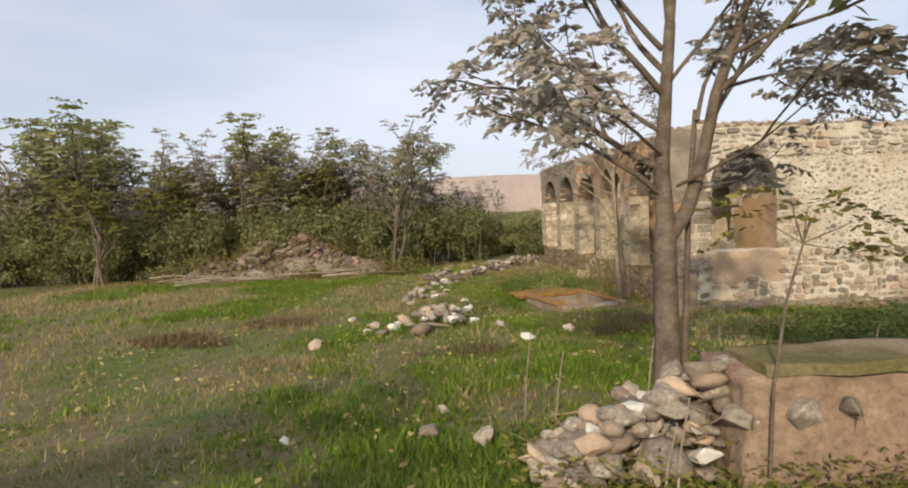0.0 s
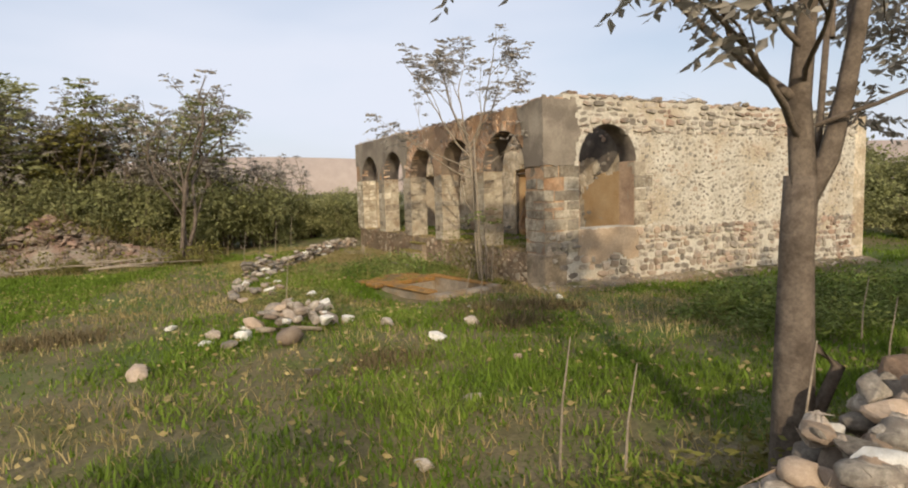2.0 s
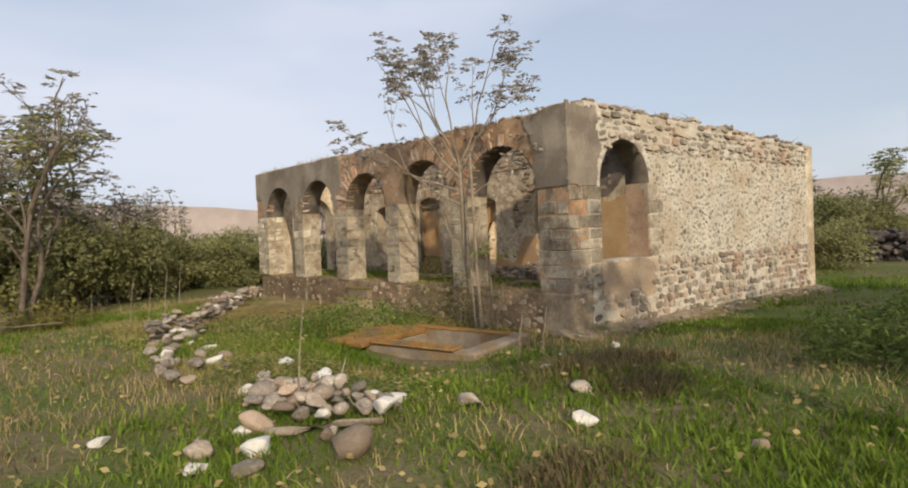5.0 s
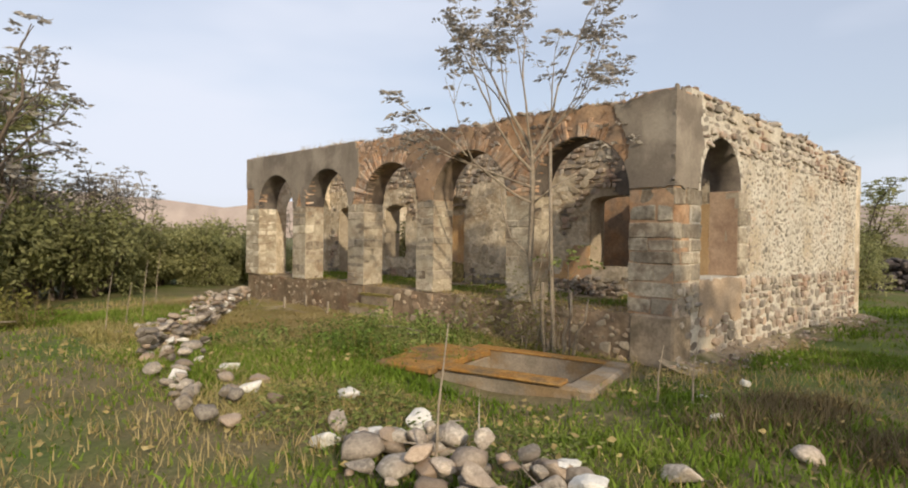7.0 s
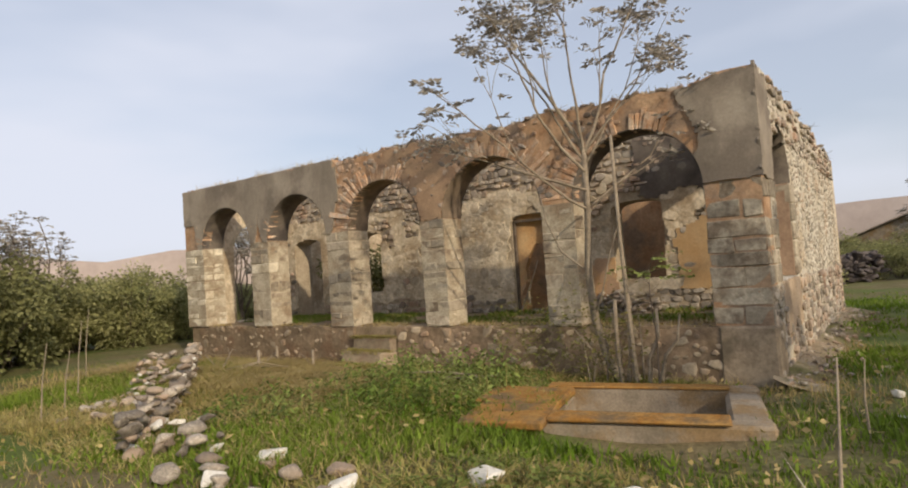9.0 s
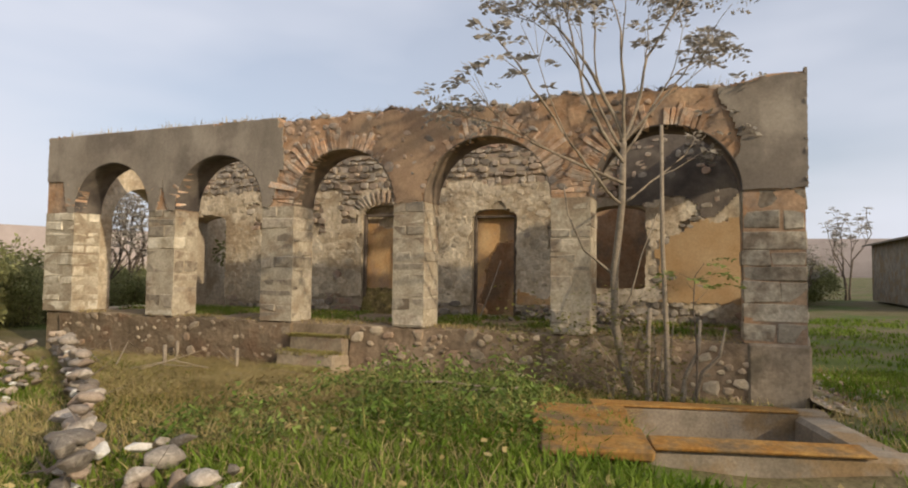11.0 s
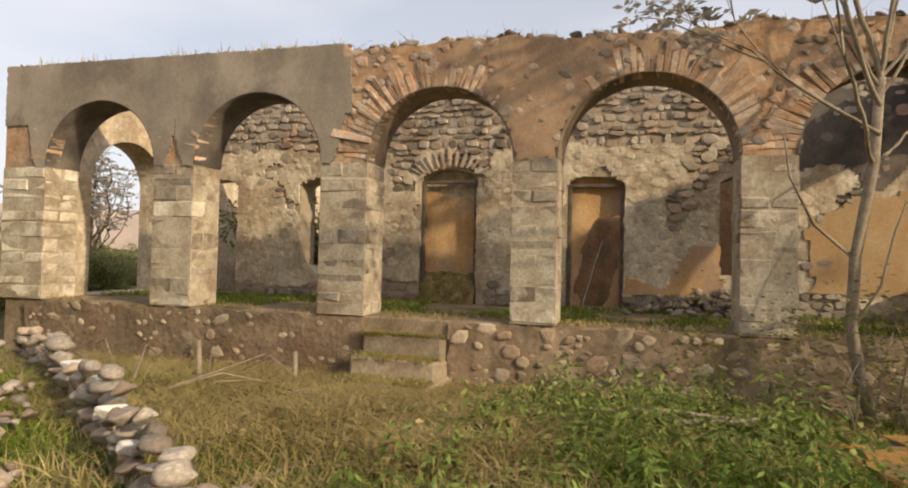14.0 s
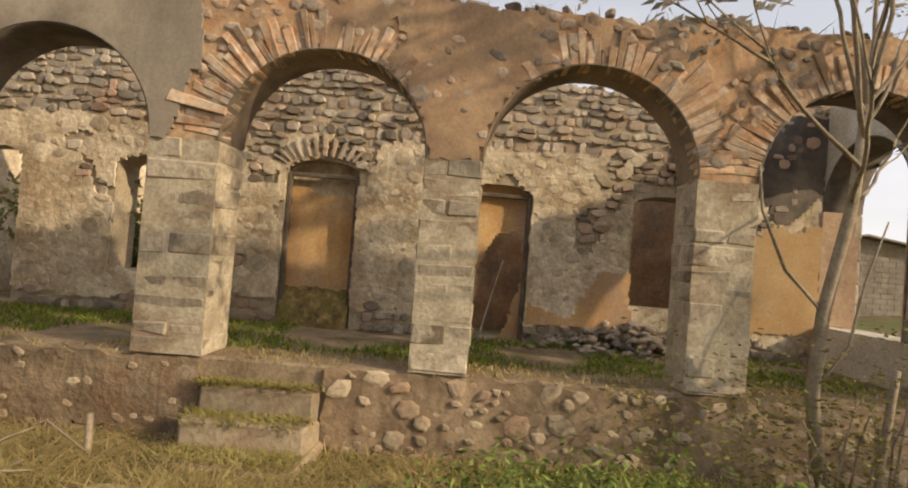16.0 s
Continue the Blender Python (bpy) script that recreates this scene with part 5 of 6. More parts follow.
# the slender tree before the arcade and the bare poles beside it
def slender(w):
    x, y = 4.47, 15.18
    base = Vector((x, y, -0.7))
    p = [base, base + Vector((-.06, .12, .3)), base + Vector((-.12, .23, 0.85)), base + Vector((-.2, .23, 1.5)), base + Vector((-.3, .12, 2.35)), base + Vector((-.36, .09, 3.1))]
    w.tube(p, 0.064, 0.038, 9)
    L = w.limb
    L(p[-1], (-.1, .25, 1), 1.25, 0.03, 3, .5, .16, (2, 3), .64)
    L(p[-1], (.35, -.45, 1), 1.2, 0.026, 3, .5, .16, (2, 3), .64)
    L(p[-1] + Vector((0, 0, -.25)), (-.6, .6, .8), 1.3, 0.024, 3, .45, .14, (2, 3), .62)
    L(p[-1] + Vector((0, 0, -.5)), (-.7, 1.0, .7), 1.4, 0.02, 2, .4, .12, (2, 3), .62)
    L(p[4], (-1.0, .75, .6), 1.5, 0.02, 2, .4, .1, (2, 3), .62)
    L(p[4], (.35, -.95, .75), 1.15, 0.018, 2, .45, .12, (2, 2), .62)
    L(p[-1], (-.3, -.1, 1.1), 1.3, 0.022, 3, .5, .16, (2, 3), .62)
    L(p[-1], (.1, -.8, .8), 1.1, 0.018, 2, .45, .12, (2, 3), .62)
    L(p[-1] + Vector((0, 0, -.1)), (-.25, .75, 1.1), 1.3, 0.02, 3, .45, .14, (2, 3), .62)
    L(p[-1] + Vector((0, 0, -.15)), (.2, -.75, 1.0), 1.15, 0.018, 3, .45, .12, (2, 3), .6)
    w.tube([p[3], p[3] + Vector((-.1, .35, .3)), p[3] + Vector((-.1, .55, .75)), p[3] + Vector((-.12, .6, 1.1))], .018, .008, 5)
    w.tube([p[2], p[2] + Vector((-.1, -.2, .4)), p[2] + Vector((-.05, -.32, .9)), p[2] + Vector((.0, -.5, 1.4))], .016, .006, 5)


tree("slender_tree", "slender tree with pale bark and sparse drooping leaves", 12, slender, L_GREY, 3, 8, 0.105, 0.3, M_TWIG)


def bare_pole(pts, r0, r1, label):
    w = Wood(1)
    w.tube(pts, r0, r1, 7)
    return tagged(w.h.done("dead_stem", M_TWIG, smooth=True), label, "dead stem")


bare_pole([(4.12, 14.78, -.75), (4.06, 14.79, .2), (4.06, 14.83, 1.2), (4.02, 14.83, 2.55)], .035, .022, "straight dead pole standing among the shoots")
bare_pole([(4.15, 14.98, -.7), (4.12, 15.01, -.3), (4.08, 14.99, .1), (4.06, 14.97, .42)], .036, .026, "broken stump with a pale snapped end")
bare_pole([(4.18, 14.63, -.72), (4.12, 14.59, -.35), (4.10, 14.45, -.05), (4.06, 14.43, .3)], .034, .018, "crooked dead shoot beside the trough")
bare_pole([(4.25, 14.53, -.72), (4.20, 14.41, -.3), (4.14, 14.23, -.1), (4.12, 14.17, .22)], .03, .012, "crooked dead shoot beside the trough")
bare_pole([(2.9, 16.95, -.5), (3.1, 16.5, -.5), (3.16, 16.25, -.46)], .022, .015, "pale fallen branch on the weeds")
bare_pole([(2.8, 17.6, -.45), (2.9, 17.0, -.42), (3.15, 16.4, -.5)], .016, .012, "pale fallen branch on the weeds")
for i, (x, y) in enumerate(((4.0, 22.5), (3.7, 20.9), (3.0, 21.6))):
    z = ground_z(x, y)
    bare_pole([(x, y, z - .05), (x + .01, y, z + .12), (x + .02, y + .01, z + .34)], .03, .024, "short pale stake in the ground")
r = random.Random(14)
for i in range(10):
    x, y = r.uniform(2.2, 4.0), r.uniform(20.5, 24.5)
    a, L_ = r.uniform(0, 6.28), r.uniform(.6, 1.4)
    z = ground_z(x, y) + .06
    bare_pole([(x, y, z), (x + .5 * L_ * math.cos(a), y + .5 * L_ * math.sin(a), z + r.uniform(.05, .3)), (x + L_ * math.cos(a), y + L_ * math.sin(a), z + r.uniform(.02, .3))], .009, .004, "dry fallen branch by the plinth")
for i in range(16):
    x, y = r.uniform(-11, -4), r.uniform(19.5, 22.5)
    a, L_ = r.uniform(-.4, .5), r.uniform(1.2, 2.8)
    z = ground_z(x, y) + r.uniform(.05, .35)
    bare_pole([(x, y, z), (x + .5 * L_ * math.cos(a), y + .5 * L_ * math.sin(a), z + r.uniform(-.03, .12)), (x + L_ * math.cos(a), y + L_ * math.sin(a), z)], .035, .015, "dry log in the brushwood pile")
for x, y, h in ((-0.55, 12.0, 1.1), (0.65, 6.0, .95), (0.9, 5.6, .8), (2.6, 5.7, .8), (1.5, 4.8, 1.0), (1.35, 3.7, .75), (1.25, 3.65, .6), (-.75, 20.6, 1.0), (-.3, 21.2, .8), (.3, 22.5, 1.2), (1.0, 24.2, 1.3), (5.8, 7.3, .8), (4.2, 6.0, .9), (2.75, 11.9, .7), (2.6, 12.2, .6)):
    z = ground_z(x, y)
    bare_pole([(x, y, z - .05), (x + .04, y + .02, z + .5 * h), (x + .1, y, z + h)], .012, .004, "dry upright weed stalk")


bare_pole([(-1.0, 11.62, ground_z(-1.0, 11.62) + .04), (-.85, 11.3, ground_z(-.85, 11.3) + .09), (-.55, 11.12, ground_z(-.55, 11.12) + .1), (-.15, 11.05, ground_z(-.15, 11.05) + .05)], .045, .03, "crooked pale branch lying among the field stones")
# broad tree beside the start of the walk, placed to shade the meadow
def broad(w):
    b = Vector((3.9, 1.9, -.2))
    w.tube([b, b + Vector((.03, 0, .8)), b + Vector((-.02, .05, 1.7)), b + Vector((.02, .05, 2.3))], .14, .1, 9)
    for q in range(9):
        az = 6.283 * q / 9 + .2
        w.limb(b + Vector((0, 0, 1.7 + .07 * q)), (math.cos(az), math.sin(az), .75 + .1 * (q % 3)), 1.25, .04, 3, .55, .1, (2, 3), .66)


broad_tree = tree("broad_tree", "broad leafy tree added to shade the meadow", 19, broad, L_HEDGE, 5, 8, .14, .38)
broad_tree["group"] = "trees behind the walker"
# out-of-view copies, added for the shade they cast on the ground
for x, y, turn in ((2.6, .5, 70), (5.2, 1.0, 200), (7.8, 1.5, 310), (-9.0, -5.0, 110)):
    copy_thing(broad_tree, Matrix.Translation((x, y, 0)) @ Matrix.Translation((3.9, 1.9, 0)) @ Matrix.Rotation(radians(turn), 4, "Z") @ Matrix.Translation((-3.9, -1.9, 0)))


# feather-leaved shoot among the dead stems
def shoot(w):
    p = Vector((4.1, 14.48, -.7))
    w.tube([p, p + Vector((-.02, -.02, .6)), p + Vector((-.03, .02, 1.15)), p + Vector((-.05, .0, 1.5))], .012, .006, 6)
    for d, h in (((-.2, 1, .35), 1.45), ((-.3, -1, .3), 1.45), ((-.6, .4, .5), 1.3), ((.2, -.8, .6), 1.2), ((-.5, -.5, .7), 1.5)):
        w.limb(p + Vector((-.05, 0, h)), d, .2, .005, 0)


tree("sapling", "fresh green feather-leaved shoot beside the trough", 41, shoot, L_WEED, 2, 11, .085, .42)

for i in range(9):
    q = random.Random(300 + i)
    x, y = 4.35 + q.uniform(-.25, .15), 14.85 + q.uniform(-.35, .6)
    h = q.uniform(.5, 1.2)
    bare_pole([(x, y, -.75), (x + q.uniform(-.08, .08), y + q.uniform(-.1, .1), -.7 + .5 * h), (x + q.uniform(-.2, .1), y + q.uniform(-.3, .3), -.7 + h)], .014, .005, "thin bare shoot beside the slender tree")

bare_pole([B(VI - .3, 4.62, .02), B(VI - .1, 4.5, .5), B(VI + .05, 4.36, 1.02)], .014, .01, "pale stick leaning in the blocked doorway")
# young sapling with feather leaves on the field-stone wall
def sapling(w):
    p = Vector((2.1, 3.98, -.3))
    w.tube([p, p + Vector((.03, .0, .6)), p + Vector((.12, 0, 1.2)), p + Vector((.3, .02, 1.75))], .014, .007, 6)
    for d in ((-.8, .2, .5), (.9, -.1, .3), (.9, .3, -.1), (.5, .5, .6), (-.4, -.3, .7)):
        w.limb(p + Vector((.25, .02, 1.6)), d, .35, .006, 0)


tree("sapling", "young sapling with feathered leaves on a reddish stem", 9, sapling, L_YELL, 3, 12, 0.1, 0.5)


# hedge trees: a few kinds, repeated
def hedge_kind(seed, h, mat_leaf, dense, spread=.5):
    def grow(w):
        for k in range(w.r.randint(3, 4)):
            b = Vector((w.r.uniform(-.4, .4), w.r.uniform(-.3, .3), -.1))
            d = (w.r.uniform(-.18, .18), w.r.uniform(-.18, .18), 1)
            w.limb(b, d, h * .42, h * .011, 3, spread, .2, (2, 3), .62)
    return tree("hedge_tree", "thin-stemmed hedge tree with dusty leaves", seed, grow, mat_leaf, dense, 8, 0.17, 0.48)


def bush_kind(seed, h, wd, mat_leaf, n, leaf=0.12):
    g = random.Random(seed)
    e = tagged(new("hedge_bush"), "dense tangled hedge bush", "bush")
    w = Wood(seed)
    for k in range(9):
        a = g.uniform(0, 6.283)
        w.tube([(0, 0, -.1), (wd * .2 * math.cos(a), wd * .2 * math.sin(a), h * .4), (wd * .42 * math.cos(a), wd * .42 * math.sin(a), h * g.uniform(.6, .95))], .025, .006, 4)
    w.h.done("stem", M_BARK, e)
    c, d = [], []
    clumps = [(g.gauss(0, wd * .27), g.gauss(0, wd * .22), h * (0.12 + .8 * g.random() ** .8), g.uniform(.18, .42)) for _ in range(26)]
    for _ in range(n):
        cx, cy, cz, cr = clumps[g.randrange(26)]
        v = Vector((g.gauss(0, 1), g.gauss(0, 1), g.gauss(0, .8)))
        v = v.normalized() * cr * g.random() ** .45 * wd * .55
        q = (cx + v.x, cy + v.y, max(.04, cz + v.z))
        c.append(q)
        d.append((v.x, v.y, v.z + .1))
    leaf_mesh("foliage", c, d, leaf, mat_leaf, e, .5, seed, .2)
    return e


far = pose(0, 0, -60)
kinds = [hedge_kind(51, 6.4, L_HEDGE, 4), hedge_kind(52, 6.2, L_GREY, 3), hedge_kind(53, 6.8, L_GREY, 3, .6), hedge_kind(54, 5.6, L_YELL, 4)]
bushes = [bush_kind(61, 2.4, 2.6, L_DARK, 5200), bush_kind(62, 2.0, 2.4, L_HEDGE, 4600), bush_kind(63, 1.6, 2.4, L_YELL, 3600), bush_kind(64, 2.9, 2.4, L_HEDGE, 5200)]
r = random.Random(21)
used = set()


def plant(proto, x, y, s, group):
    m = Matrix.Translation((x, y, ground_z(x, y) - .05)) @ Matrix.Rotation(r.uniform(0, 6.28), 4, "Z") @ Matrix.Diagonal((s * r.uniform(.9, 1.15), s * r.uniform(.9, 1.15), s, 1))
    if proto.name not in used:
        used.add(proto.name)
        proto.matrix_world = m
        ob = proto
    else:
        ob = copy_thing(proto, m)
    ob["group"] = group
    return ob


# tall hedge, from far across the meadow to behind the rubble heap
for i in range(54):
    t = i / 53
    x, y = -19 + 18.8 * t + r.uniform(-.5, .5), 24.6 + 4.2 * t + r.uniform(-.6, 1.8)
    plant(kinds[r.choice((0, 1, 1, 2, 2, 3)) if t > .35 else r.choice((0, 0, 1, 1, 2, 3))], x, y, r.uniform(.85, 1.2) * (1.0 if t < .75 else .85), "trees of the hedge")
for i in range(38):
    t = i / 37
    x, y = -19 + 17.8 * t + r.uniform(-.6, .6), 24.4 + 3.6 * t + r.uniform(-.8, 1.2)
    plant(bushes[r.choice((0, 0, 1, 3, 3))], x, y, r.uniform(.9, 1.25), "bushes of the hedge")
# lower thicket towards the end of the arcade and behind the house
for i in range(34):
    t = i / 33
    x, y = 0.2 + 10.8 * t + r.uniform(-.5, .5), 28.8 + 2.6 * t + r.uniform(-1.0, 1.8)
    plant(bushes[r.choice((0, 1, 1, 2, 3))], x, y, r.uniform(.85, 1.1) * (.86 - .24 * sstep(4.0, 6.0, x)), "bushes of the hedge")
for x, y, k, s in ((.9, 29.2, 1, .72), (2.0, 29.8, 2, .66), (7.9, 30.2, 1, .8), (9.6, 31.6, 2, .75), (-2.5, 24.6, 2, 1.1), (-13.5, 22.5, 3, .9), (12.5, 34, 2, .8)):
    plant(kinds[k], x, y, s, "trees of the hedge")
# bushes beyond the side wall
for i in range(24):
    x, y = r.uniform(17.5, 34), r.uniform(15.5, 24)
    plant(bushes[r.choice((0, 1, 2, 3))], x, y, r.uniform(.9, 1.3), "bushes beyond the house")
for x, y, k, s in ((20, 19, 1, .62), (24, 21, 2, .75), (29, 20, 1, .85), (33, 17.5, 0, .8), (36, 12, 1, 1.0), (40, 7, 2, 1.0), (31, 10.5, 1, .6)):
    plant(kinds[k], x, y, s, "trees beyond the house")
for i in range(8):
    plant(bushes[r.choice((0, 1, 2))], r.uniform(32, 40), r.uniform(7.5, 17), r.uniform(.7, 1.0), "bushes beyond the house")
for x, y in ((31.0, 13.2), (33.0, 11.6), (35.0, 13.8), (36.5, 10.5)):
    plant(bushes[r.choice((0, 1))], x, y, .85, "bushes beyond the house")
# growth inside the roofless rooms and low shrubs
plant(bushes[2], *B(3.9, 8.9, 0)[:2], .8, "bushes in the rooms")
plant(bushes[1], *B(5.5, 10.6, 0)[:2], .8, "bushes in the rooms")
plant(bushes[0], *B(4.1, 9.9, 0)[:2], .85, "bushes in the rooms")
plant(bushes[3], *B(5.0, 11.6, 0)[:2], .7, "bushes in the rooms")
plant(bushes[2], -1.9, 22.3, .42, "low shrubs in the meadow")
plant(bushes[2], -5.2, 21.6, .5, "low shrubs in the meadow")
plant(bushes[2], -2.6, 22.8, .4, "low shrubs in the meadow")


# ---- grass and weeds ----
def scatter(n, x0, x1, y0, y1, keep, seed):
    g = random.Random(seed)
    out = []
    while n > 0:
        n -= 1
        x, y = g.uniform(x0, x1), g.uniform(y0, y1)
        k = keep(x, y)
        if k > 0 and g.random() < k:
            lu = y - 13.42 - .04 * (x - 4.88)
            lv = x - 4.88 + .08 * lu
            if -0.1 < lv < VB + .5 and U0 - .05 < lu < U1:
                continue
            if in_trough(x, y) or in_trough(x + .42, y + .12) or in_trough(x - .15, y) or (4.0 < y < 4.7 and x > 1.9):
                continue
            out.append((x, y, ground_z(x, y), 0.6 + 0.7 * k))
    return out


def lush(x, y):
    g_ = 0.5 + 1.3 * nz(x, y, 0, .33) + .6 * nz(x, y, 4, 1.1)
    if -7 < x < -2.2 and y < 13:
        g_ -= .5 * sstep(-2.2, -4.0, x) + .2
    t = (y - 8) / 13
    g_ -= .45 * sstep(1.2, 2.2, x) * sstep(17.6, 18.8, y) * (1 - sstep(4.8, 6.0, x))
    g_ -= .75 * math.exp(-((x - (-5.2 + 3.7 * t)) / 1.1) ** 2) * sstep(6, 9, y) * (1 - sstep(21, 23, y))
    return max(0.12, min(1, g_))


blades_green = blades("grass", scatter(95000, -7, 9, 3.2, 13.4, lush, 1), L_GRASS, (.04, .11), .008, .9, 1, 2)
tagged(blades_green, "short green meadow grass", "grass", kind="stuff")
tagged(blades("grass", scatter(60000, -7, 5, 13.4, 26, lush, 2), L_GRASS, (.04, .12), .010, .9, 2, 2), "short green meadow grass", "grass", kind="stuff")
tagged(blades("grass", scatter(48000, -16, 22, 5, 24, lush, 3), L_GRASS, (.06, .14), .016, .9, 3, 2), "meadow grass further off", "grass", kind="stuff")
trodden = lambda x, y: sstep(1.2, 2.2, x) * sstep(17.6, 18.8, y)
dry = lambda x, y: max(0.1, min(1, .55 - 1.2 * nz(x, y, 0, .33) + .5 * nz(x, y, 9, .8))) * (1 - .8 * trodden(x, y))
tagged(blades("dry_grass", scatter(44000, -14, 9, 3.2, 26, dry, 4), L_DRY, (.05, .15), .006, 1.1, 4, 2), "straw-coloured dry grass", "grass", kind="stuff")
tagged(blades("dry_grass", scatter(13000, 1.4, 4.6, 17.9, 25, lambda x, y: .6 + .5 * nz(x, y, 2, 1.4), 5), L_DRY, (.06, .15), .006, 6.0, 5, 3), "matted straw by the steps", "grass", kind="stuff")
tagged(blades("dry_grass", scatter(3500, -.6, 4.7, 15.5, 21, lambda x, y: .7, 15), L_DRY, (.06, .16), .006, 2.6, 15, 3), "matted straw before the plinth", "grass", kind="stuff")


tagged(blades("grass", scatter(7000, -.5, 4.6, 17.5, 25, lambda x, y: .5 + .9 * nz(x, y, 6, .9), 16), L_GRASS, (.03, .08), .008, 1.2, 16, 2), "short grass before the steps", "grass", kind="stuff")


L_STRAWGREEN = leafmat("yellowed_grass", (0.29, 0.25, 0.07), (0.42, 0.36, 0.14), 0.3)
tagged(blades("grass", scatter(34000, -1.2, 4.7, 13.6, 24.5, lambda x, y: .5 + .6 * nz(x, y, 3, .8), 17), L_STRAWGREEN, (.04, .12), .008, 2.4, 17, 2), "yellowed grass before the plinth", "grass", kind="stuff")


def brown_at(x, y):
    return max(max(0, 1 - ((x - cx) / rx) ** 2 - ((y - cy) / ry) ** 2) for cx, cy, rx, ry in ((-5.3, 11.1, 1.0, .7), (-3.7, 12.3, 1.1, .55), (-4.5, 10.6, .6, .4), (0.3, 9.2, .7, .4), (3.0, 11.2, 1.6, .8), (2.6, 10.2, .8, .5)))


tagged(blades("dead_grass", scatter(36000, -7, 5, 8, 14, brown_at, 6), L_BROWN, (.08, .22), .007, 1.0, 6, 2), "dead brown grass patches", "grass", kind="stuff")


def porch_grass(n, seed, material, h, v0, v1, u0, u1):
    g = random.Random(seed)
    pts = []
    for _ in range(n):
        v, u = g.uniform(v0, v1), g.uniform(u0, u1)
        if nz(u, v, 2, .9) > -.15:
            x, y, _z = B(v, u, 0)
            pts.append((x, y, 0.0, 1))
    return tagged(blades("porch_grass", pts, material, h, .007, 1.6, seed, 3), "grass grown over the porch floor", "grass", kind="stuff")


porch_grass(4500, 71, L_GRASS, (.04, .11), .55, VI - .03, .5, 11.8)
porch_grass(4500, 72, L_DRY, (.02, .08), .02, VI - .03, .6, 11.8)
pts = []
for i in range(1100):
    k = r.randrange(3)
    x, y, _z = B((-0.74, -0.41, -0.1)[k] + r.uniform(0, (.3, .28, .1)[k]), r.uniform(5.97, 6.92), 0)
    pts.append((x, y, (-0.62, -0.43, -0.2)[k], 1))
tagged(blades("step_grass", pts, L_STRAWGREEN, (.03, .08), .006, 3.2, 73, 3), "dry grass on the steps", "grass", kind="stuff")


def weeds(name, n, x0, x1, y0, y1, keep, seed, material, h=.22, leaf=.09, per=7, label="low broad-leaved weeds"):
    g = random.Random(seed)
    c, d = [], []
    for x, y, z, k in scatter(n, x0, x1, y0, y1, keep, seed):
        hh = h * k * g.uniform(.5, 1.1)
        for _ in range(per):
            a = g.uniform(0, 6.283)
            q = g.random()
            rad = .12 * g.random()
            c.append((x + rad * math.cos(a), y + rad * math.sin(a), z + hh * q))
            d.append((math.cos(a), math.sin(a), .7 - q * .5))
    return tagged(leaf_mesh(name, c, d, leaf, material, None, .36, seed, .25), label, "weeds", kind="stuff")


def blob(cx, cy, rx, ry):
    return lambda x, y: max(0.0, min(1.0, 1.6 * (1 - ((x - cx) / rx) ** 2 - ((y - cy) / ry) ** 2) + .6 * nz(x, y, 1, 1.5)))


front_weeds = lambda x, y: max(blob(3.1, 17.1, 1.15, 1.7)(x, y), .85 * blob(1.9, 16.2, .9, .8)(x, y), .35 * blob(1.3, 17.8, 1.4, 1.2)(x, y))
weeds("weeds", 1900, -.5, 4.7, 14.5, 20.5, front_weeds, 81, L_WEED, .2, .06, 14, "thick green weeds before the plinth")


def nettles(n, x0, x1, y0, y1, keep, seed, h, leaf, label):
    """Upright leafy weeds: pairs of drooping leaves up a thin stem, smaller towards the tip."""
    g = random.Random(seed)
    c, d, st = [], [], []
    for x, y, z, k in scatter(n, x0, x1, y0, y1, keep, seed):
        hh = g.uniform(*h) * k
        lx, ly, az = g.gauss(0, .18), g.gauss(0, .18), g.uniform(0, 3.14)
        st.append((x, y, z, hh / .3))
        for i in range(8):
            q = .2 + .8 * i / 7
            for sgn in (1, -1):
                a = az + i * 1.57 + g.uniform(-.4, .4) + (0 if sgn > 0 else 3.14)
                o = leaf * (1.15 - .7 * q) * .7
                c.append((x + lx * hh * q + o * math.cos(a), y + ly * hh * q + o * math.sin(a), z + hh * q - .015))
                d.append((math.cos(a), math.sin(a), g.uniform(-.7, .5)))
    tagged(leaf_mesh("weeds", c, d, leaf, L_NETTLE, None, .34, seed, .5), label, "weeds", kind="stuff")
    tagged(blades("weed_stem", st, L_STRAWGREEN, (.26, .32), .006, .3, seed, 1), "thin stalks of the green weeds", "weeds", kind="stuff")


L_NETTLE = leafmat("nettle_leaf", (0.10, 0.165, 0.025), (0.24, 0.29, 0.085), .35, .6)
nettles(1500, -.5, 4.7, 14.5, 20.5, lambda x, y: front_weeds(x, y) * (.35 + .9 * sstep(-.2, .3, nz(x, y, 7, 1.6))), 181, (.18, .42), .085, "tall green weeds crowding before the plinth")
nettles(420, 4.2, 12, 7.0, 11.5, blob(7.8, 9.1, 3.2, 1.3), 182, (.25, .5), .11, "rank green weeds beside the side wall")
weeds("weeds", 1500, -1.5, 1.6, 10.8, 15.5, lambda x, y: max(.8 * blob(-.1, 13.8, .95, 1.3)(x, y), .6 * blob(.5, 12.2, .7, .8)(x, y)), 82, L_WEED, .16, .06, 12, "weeds round the field stones")
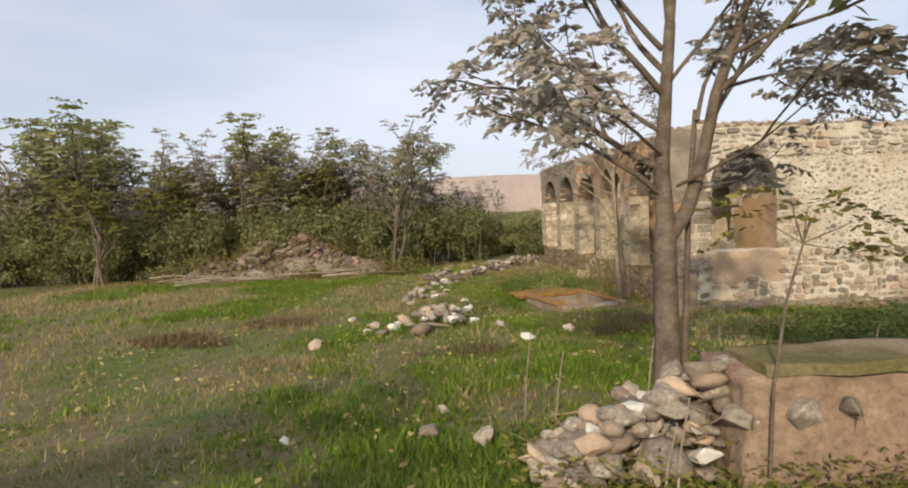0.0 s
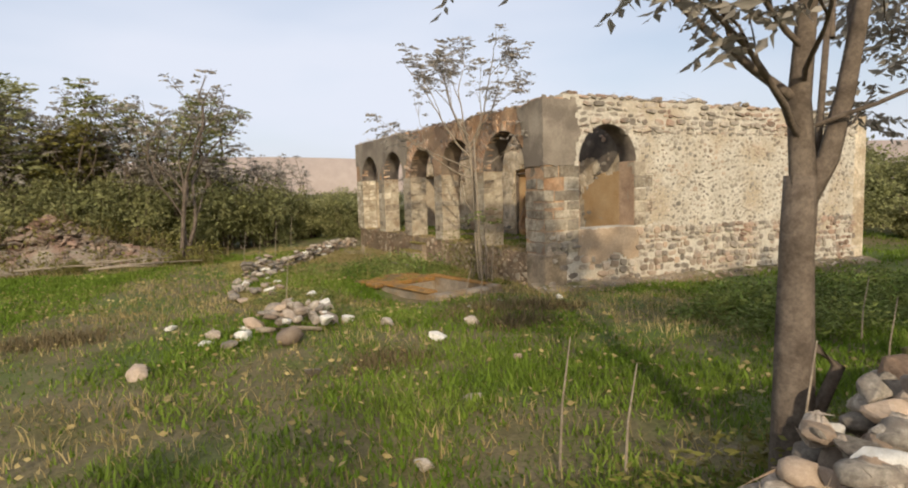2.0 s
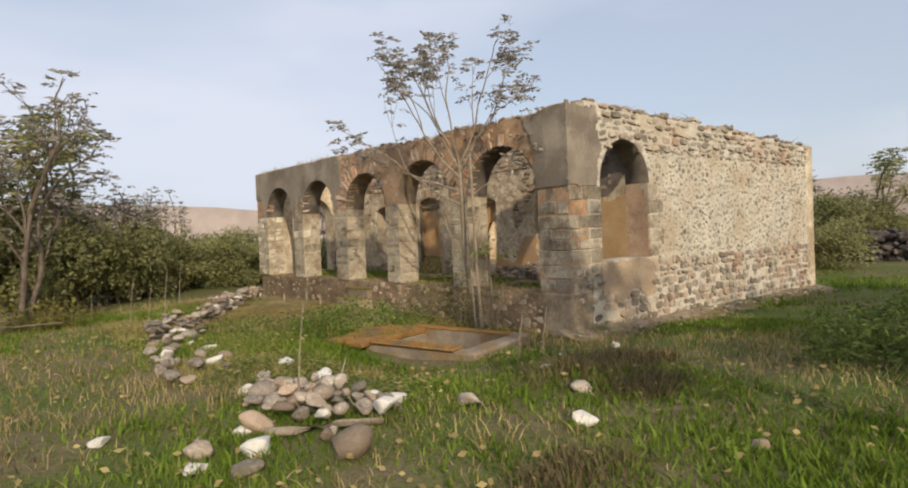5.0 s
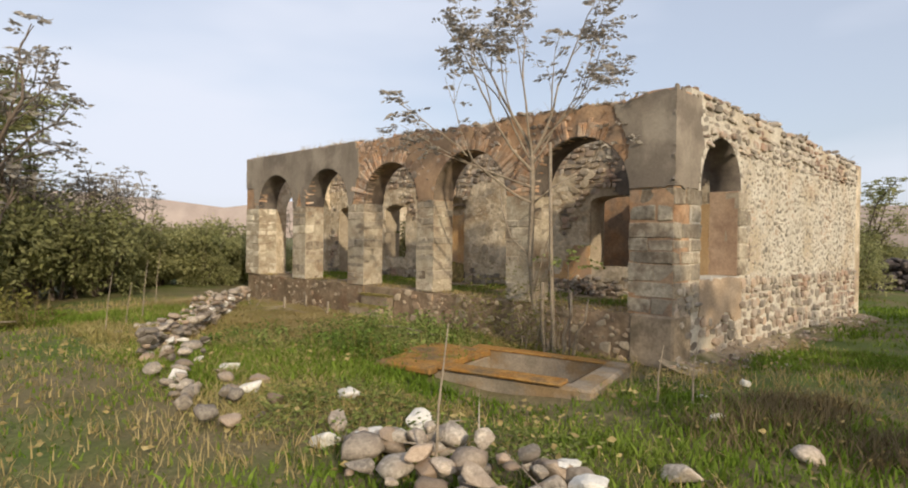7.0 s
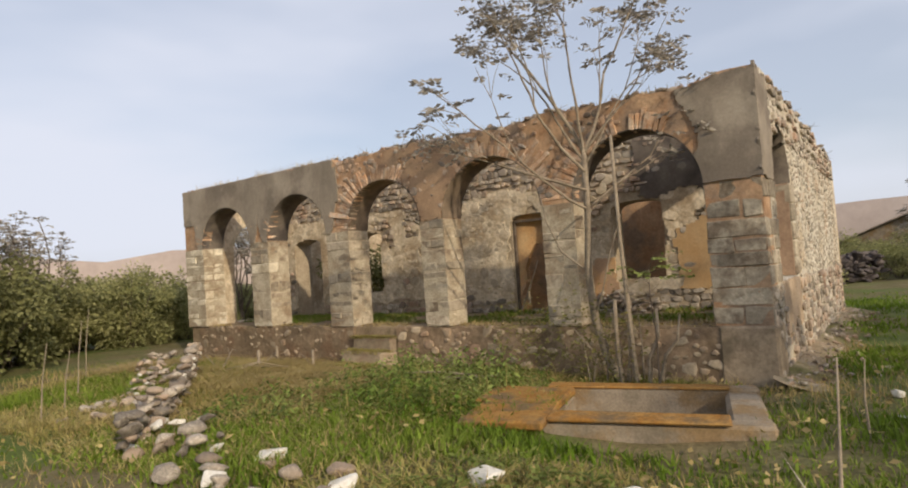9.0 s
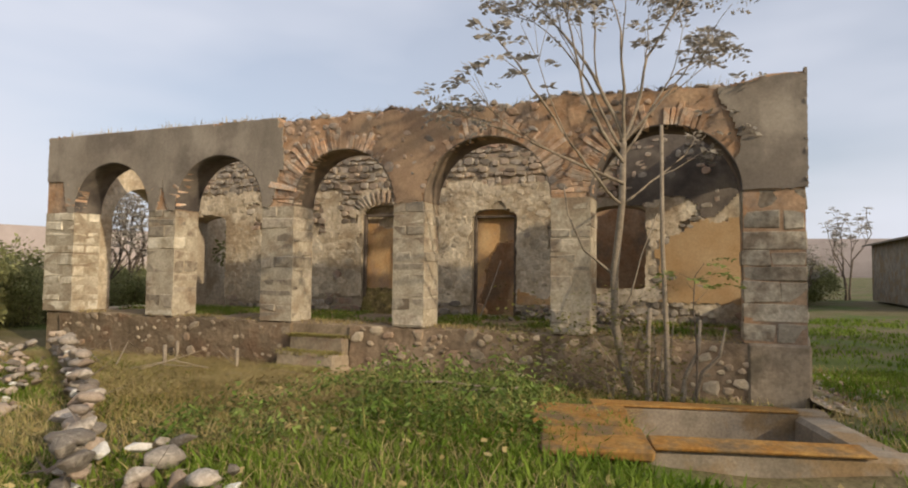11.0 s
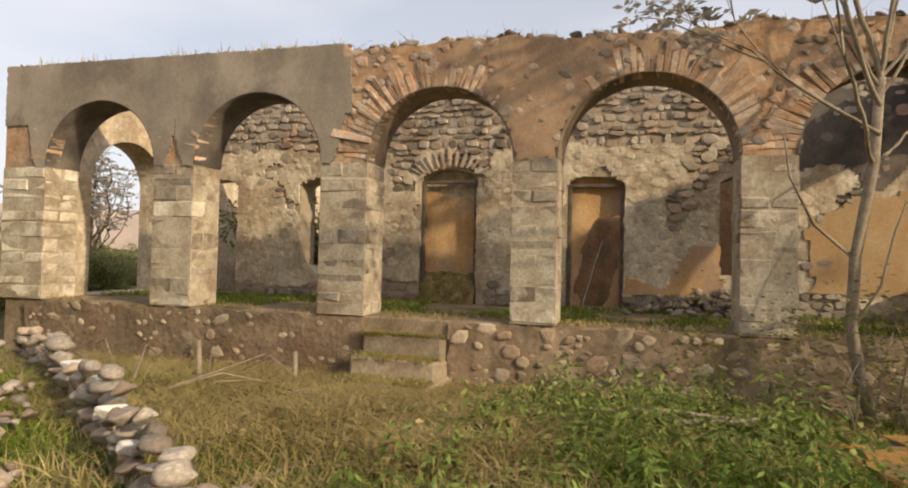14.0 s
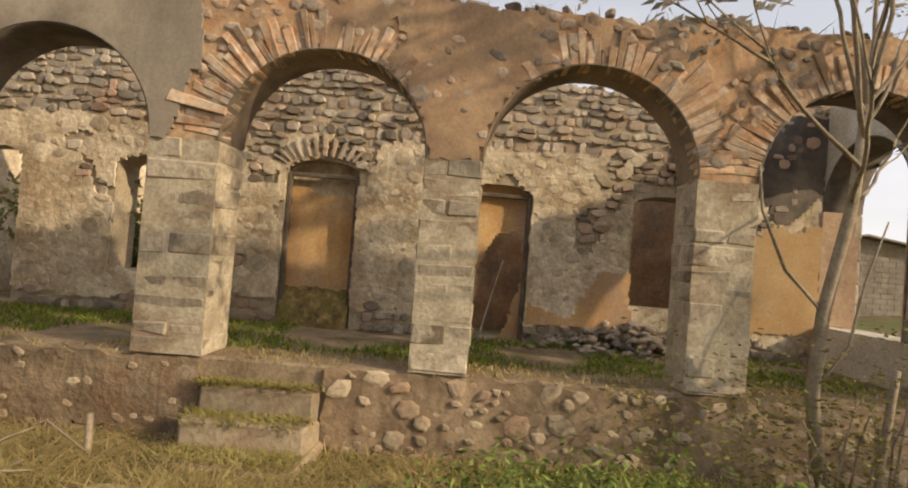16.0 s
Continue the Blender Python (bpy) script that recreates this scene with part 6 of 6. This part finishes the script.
weeds("weeds", 5200, 4, 13, 6.5, 12.5, lambda x, y: max(blob(8.2, 9.1, 3.6, 1.3)(x, y), blob(6.2, 8.2, 1.6, .9)(x, y)), 83, L_WEED, .36, .09, 15, "rank dark weeds beside the side wall")
weeds("weeds", 2500, -7, 8, 3.3, 12, lambda x, y: .3 * lush(x, y), 84, L_WEED, .09, .06, 6, "small rosettes in the grass")
def heap_z(x, y):
    t = (x + 11.1) / 8.6
    o = (y - 23.9 - 1.8 * t) / 1.9
    return ground_z(x, y) + (1.55 * math.sin(PI * t) ** .6 * (0.8 + .4 * nz(t * 6, 0)) * max(0, 1 - o * o) if 0.01 < t < .99 else 0)


g = random.Random(85)
c, d, st = [], [], []
for i in range(520):
    x, y = g.uniform(-12, -1.0), g.uniform(22.0, 26.3)
    z = heap_z(x, y)
    hh = g.uniform(.1, .7)
    st.append((x, y, z, g.uniform(.5, 1.2)))
    for k in range(9):
        a = g.uniform(0, 6.283)
        c.append((x + .2 * math.cos(a), y + .2 * math.sin(a), z + hh * g.random()))
        d.append((math.cos(a), math.sin(a), .4))
tagged(leaf_mesh("weeds", c, d, .13, L_YELL, None, .5, 85, .1), "weeds on the rubble heap", "weeds", kind="stuff")
tagged(blades("dry_stalk", st, L_BROWN, (.3, .7), .012, .35, 86, 2), "dead stalks on the rubble heap", "weeds", kind="stuff")
weeds("weeds", 600, .4, 3.2, 3.5, 5.4, lambda x, y: .6, 86, L_YELL, .35, .08, 8, "weeds round the field-stone wall")
weeds("weeds", 150, 3.8, 4.65, 14.6, 17.0, lambda x, y: .8, 87, L_YELL, 1.15, .06, 16, "shoots round the slender tree")


pts = []
for i in range(160):
    a = r.uniform(.6, 12.3)
    pts.append((*B(r.uniform(.08, .42), a, 0)[:2], front_top(a), 1))
tagged(blades("wall_grass", pts, L_DRY, (.06, .2), .006, .5, 75, 4), "dry tufts on the arcade head", "grass", kind="stuff")


# dry leaves and chips on the grass
def litter(n, seed):
    g = random.Random(seed)
    c, d = [], []
    for x, y, z, k in scatter(n, -6, 6, 3.5, 20, lambda x, y: .5 - nz(x, y, 0, .5), seed):
        a = g.uniform(0, 6.283)
        c.append((x, y, z + .05 + .05 * g.random()))
        d.append((math.cos(a), math.sin(a), .1))
    return tagged(leaf_mesh("leaf_litter", c, d, .075, L_DRY, None, .6, seed, 0), "pale fallen leaves in the grass", "leaves", kind="stuff")


litter(5000, 91)

# broken brick and stone showing through the arcade's spandrels
hp = Heap()
for _, _, vs, fs in sunk_stones("u", 0.0, -1, 1.6, 7.2, 1.95, 3.2, lambda a, z: solid_front(a, z) and nz(a, z, 4, 1.6) > -.15, random.Random(93), 1100, (0.035, 0.1), (0.0, 0.018)):
    hp.add(vs, fs)
tagged(hp.done("brick_rubble", M_RUBBLE_BRICK, wall_front), "broken brick and stone bedded in mortar", kind="stuff")
# crumbling crest of the arcade
hp = Heap()
q = random.Random(91)
for i in range(330):
    a = q.uniform(.5, 12.3)
    if a > 7.3 and q.random() < .6:
        continue
    s = q.uniform(.07, .18) * (.6 if a > 7.3 else 1)
    hp.stone(B(q.uniform(.04, .42), a, front_top(a) + .3 * s), s, q, .8)
tagged(hp.done("crest_rubble", M_HEAP, wall_front), "loose broken brick and mortar on the arcade head", kind="stuff")
weeds("weeds", 70, 1.7, 4.2, 16.2, 18.4, lambda x, y: .8, 92, L_WEED, .42, .07, 13, "taller weeds among the leafy patch")
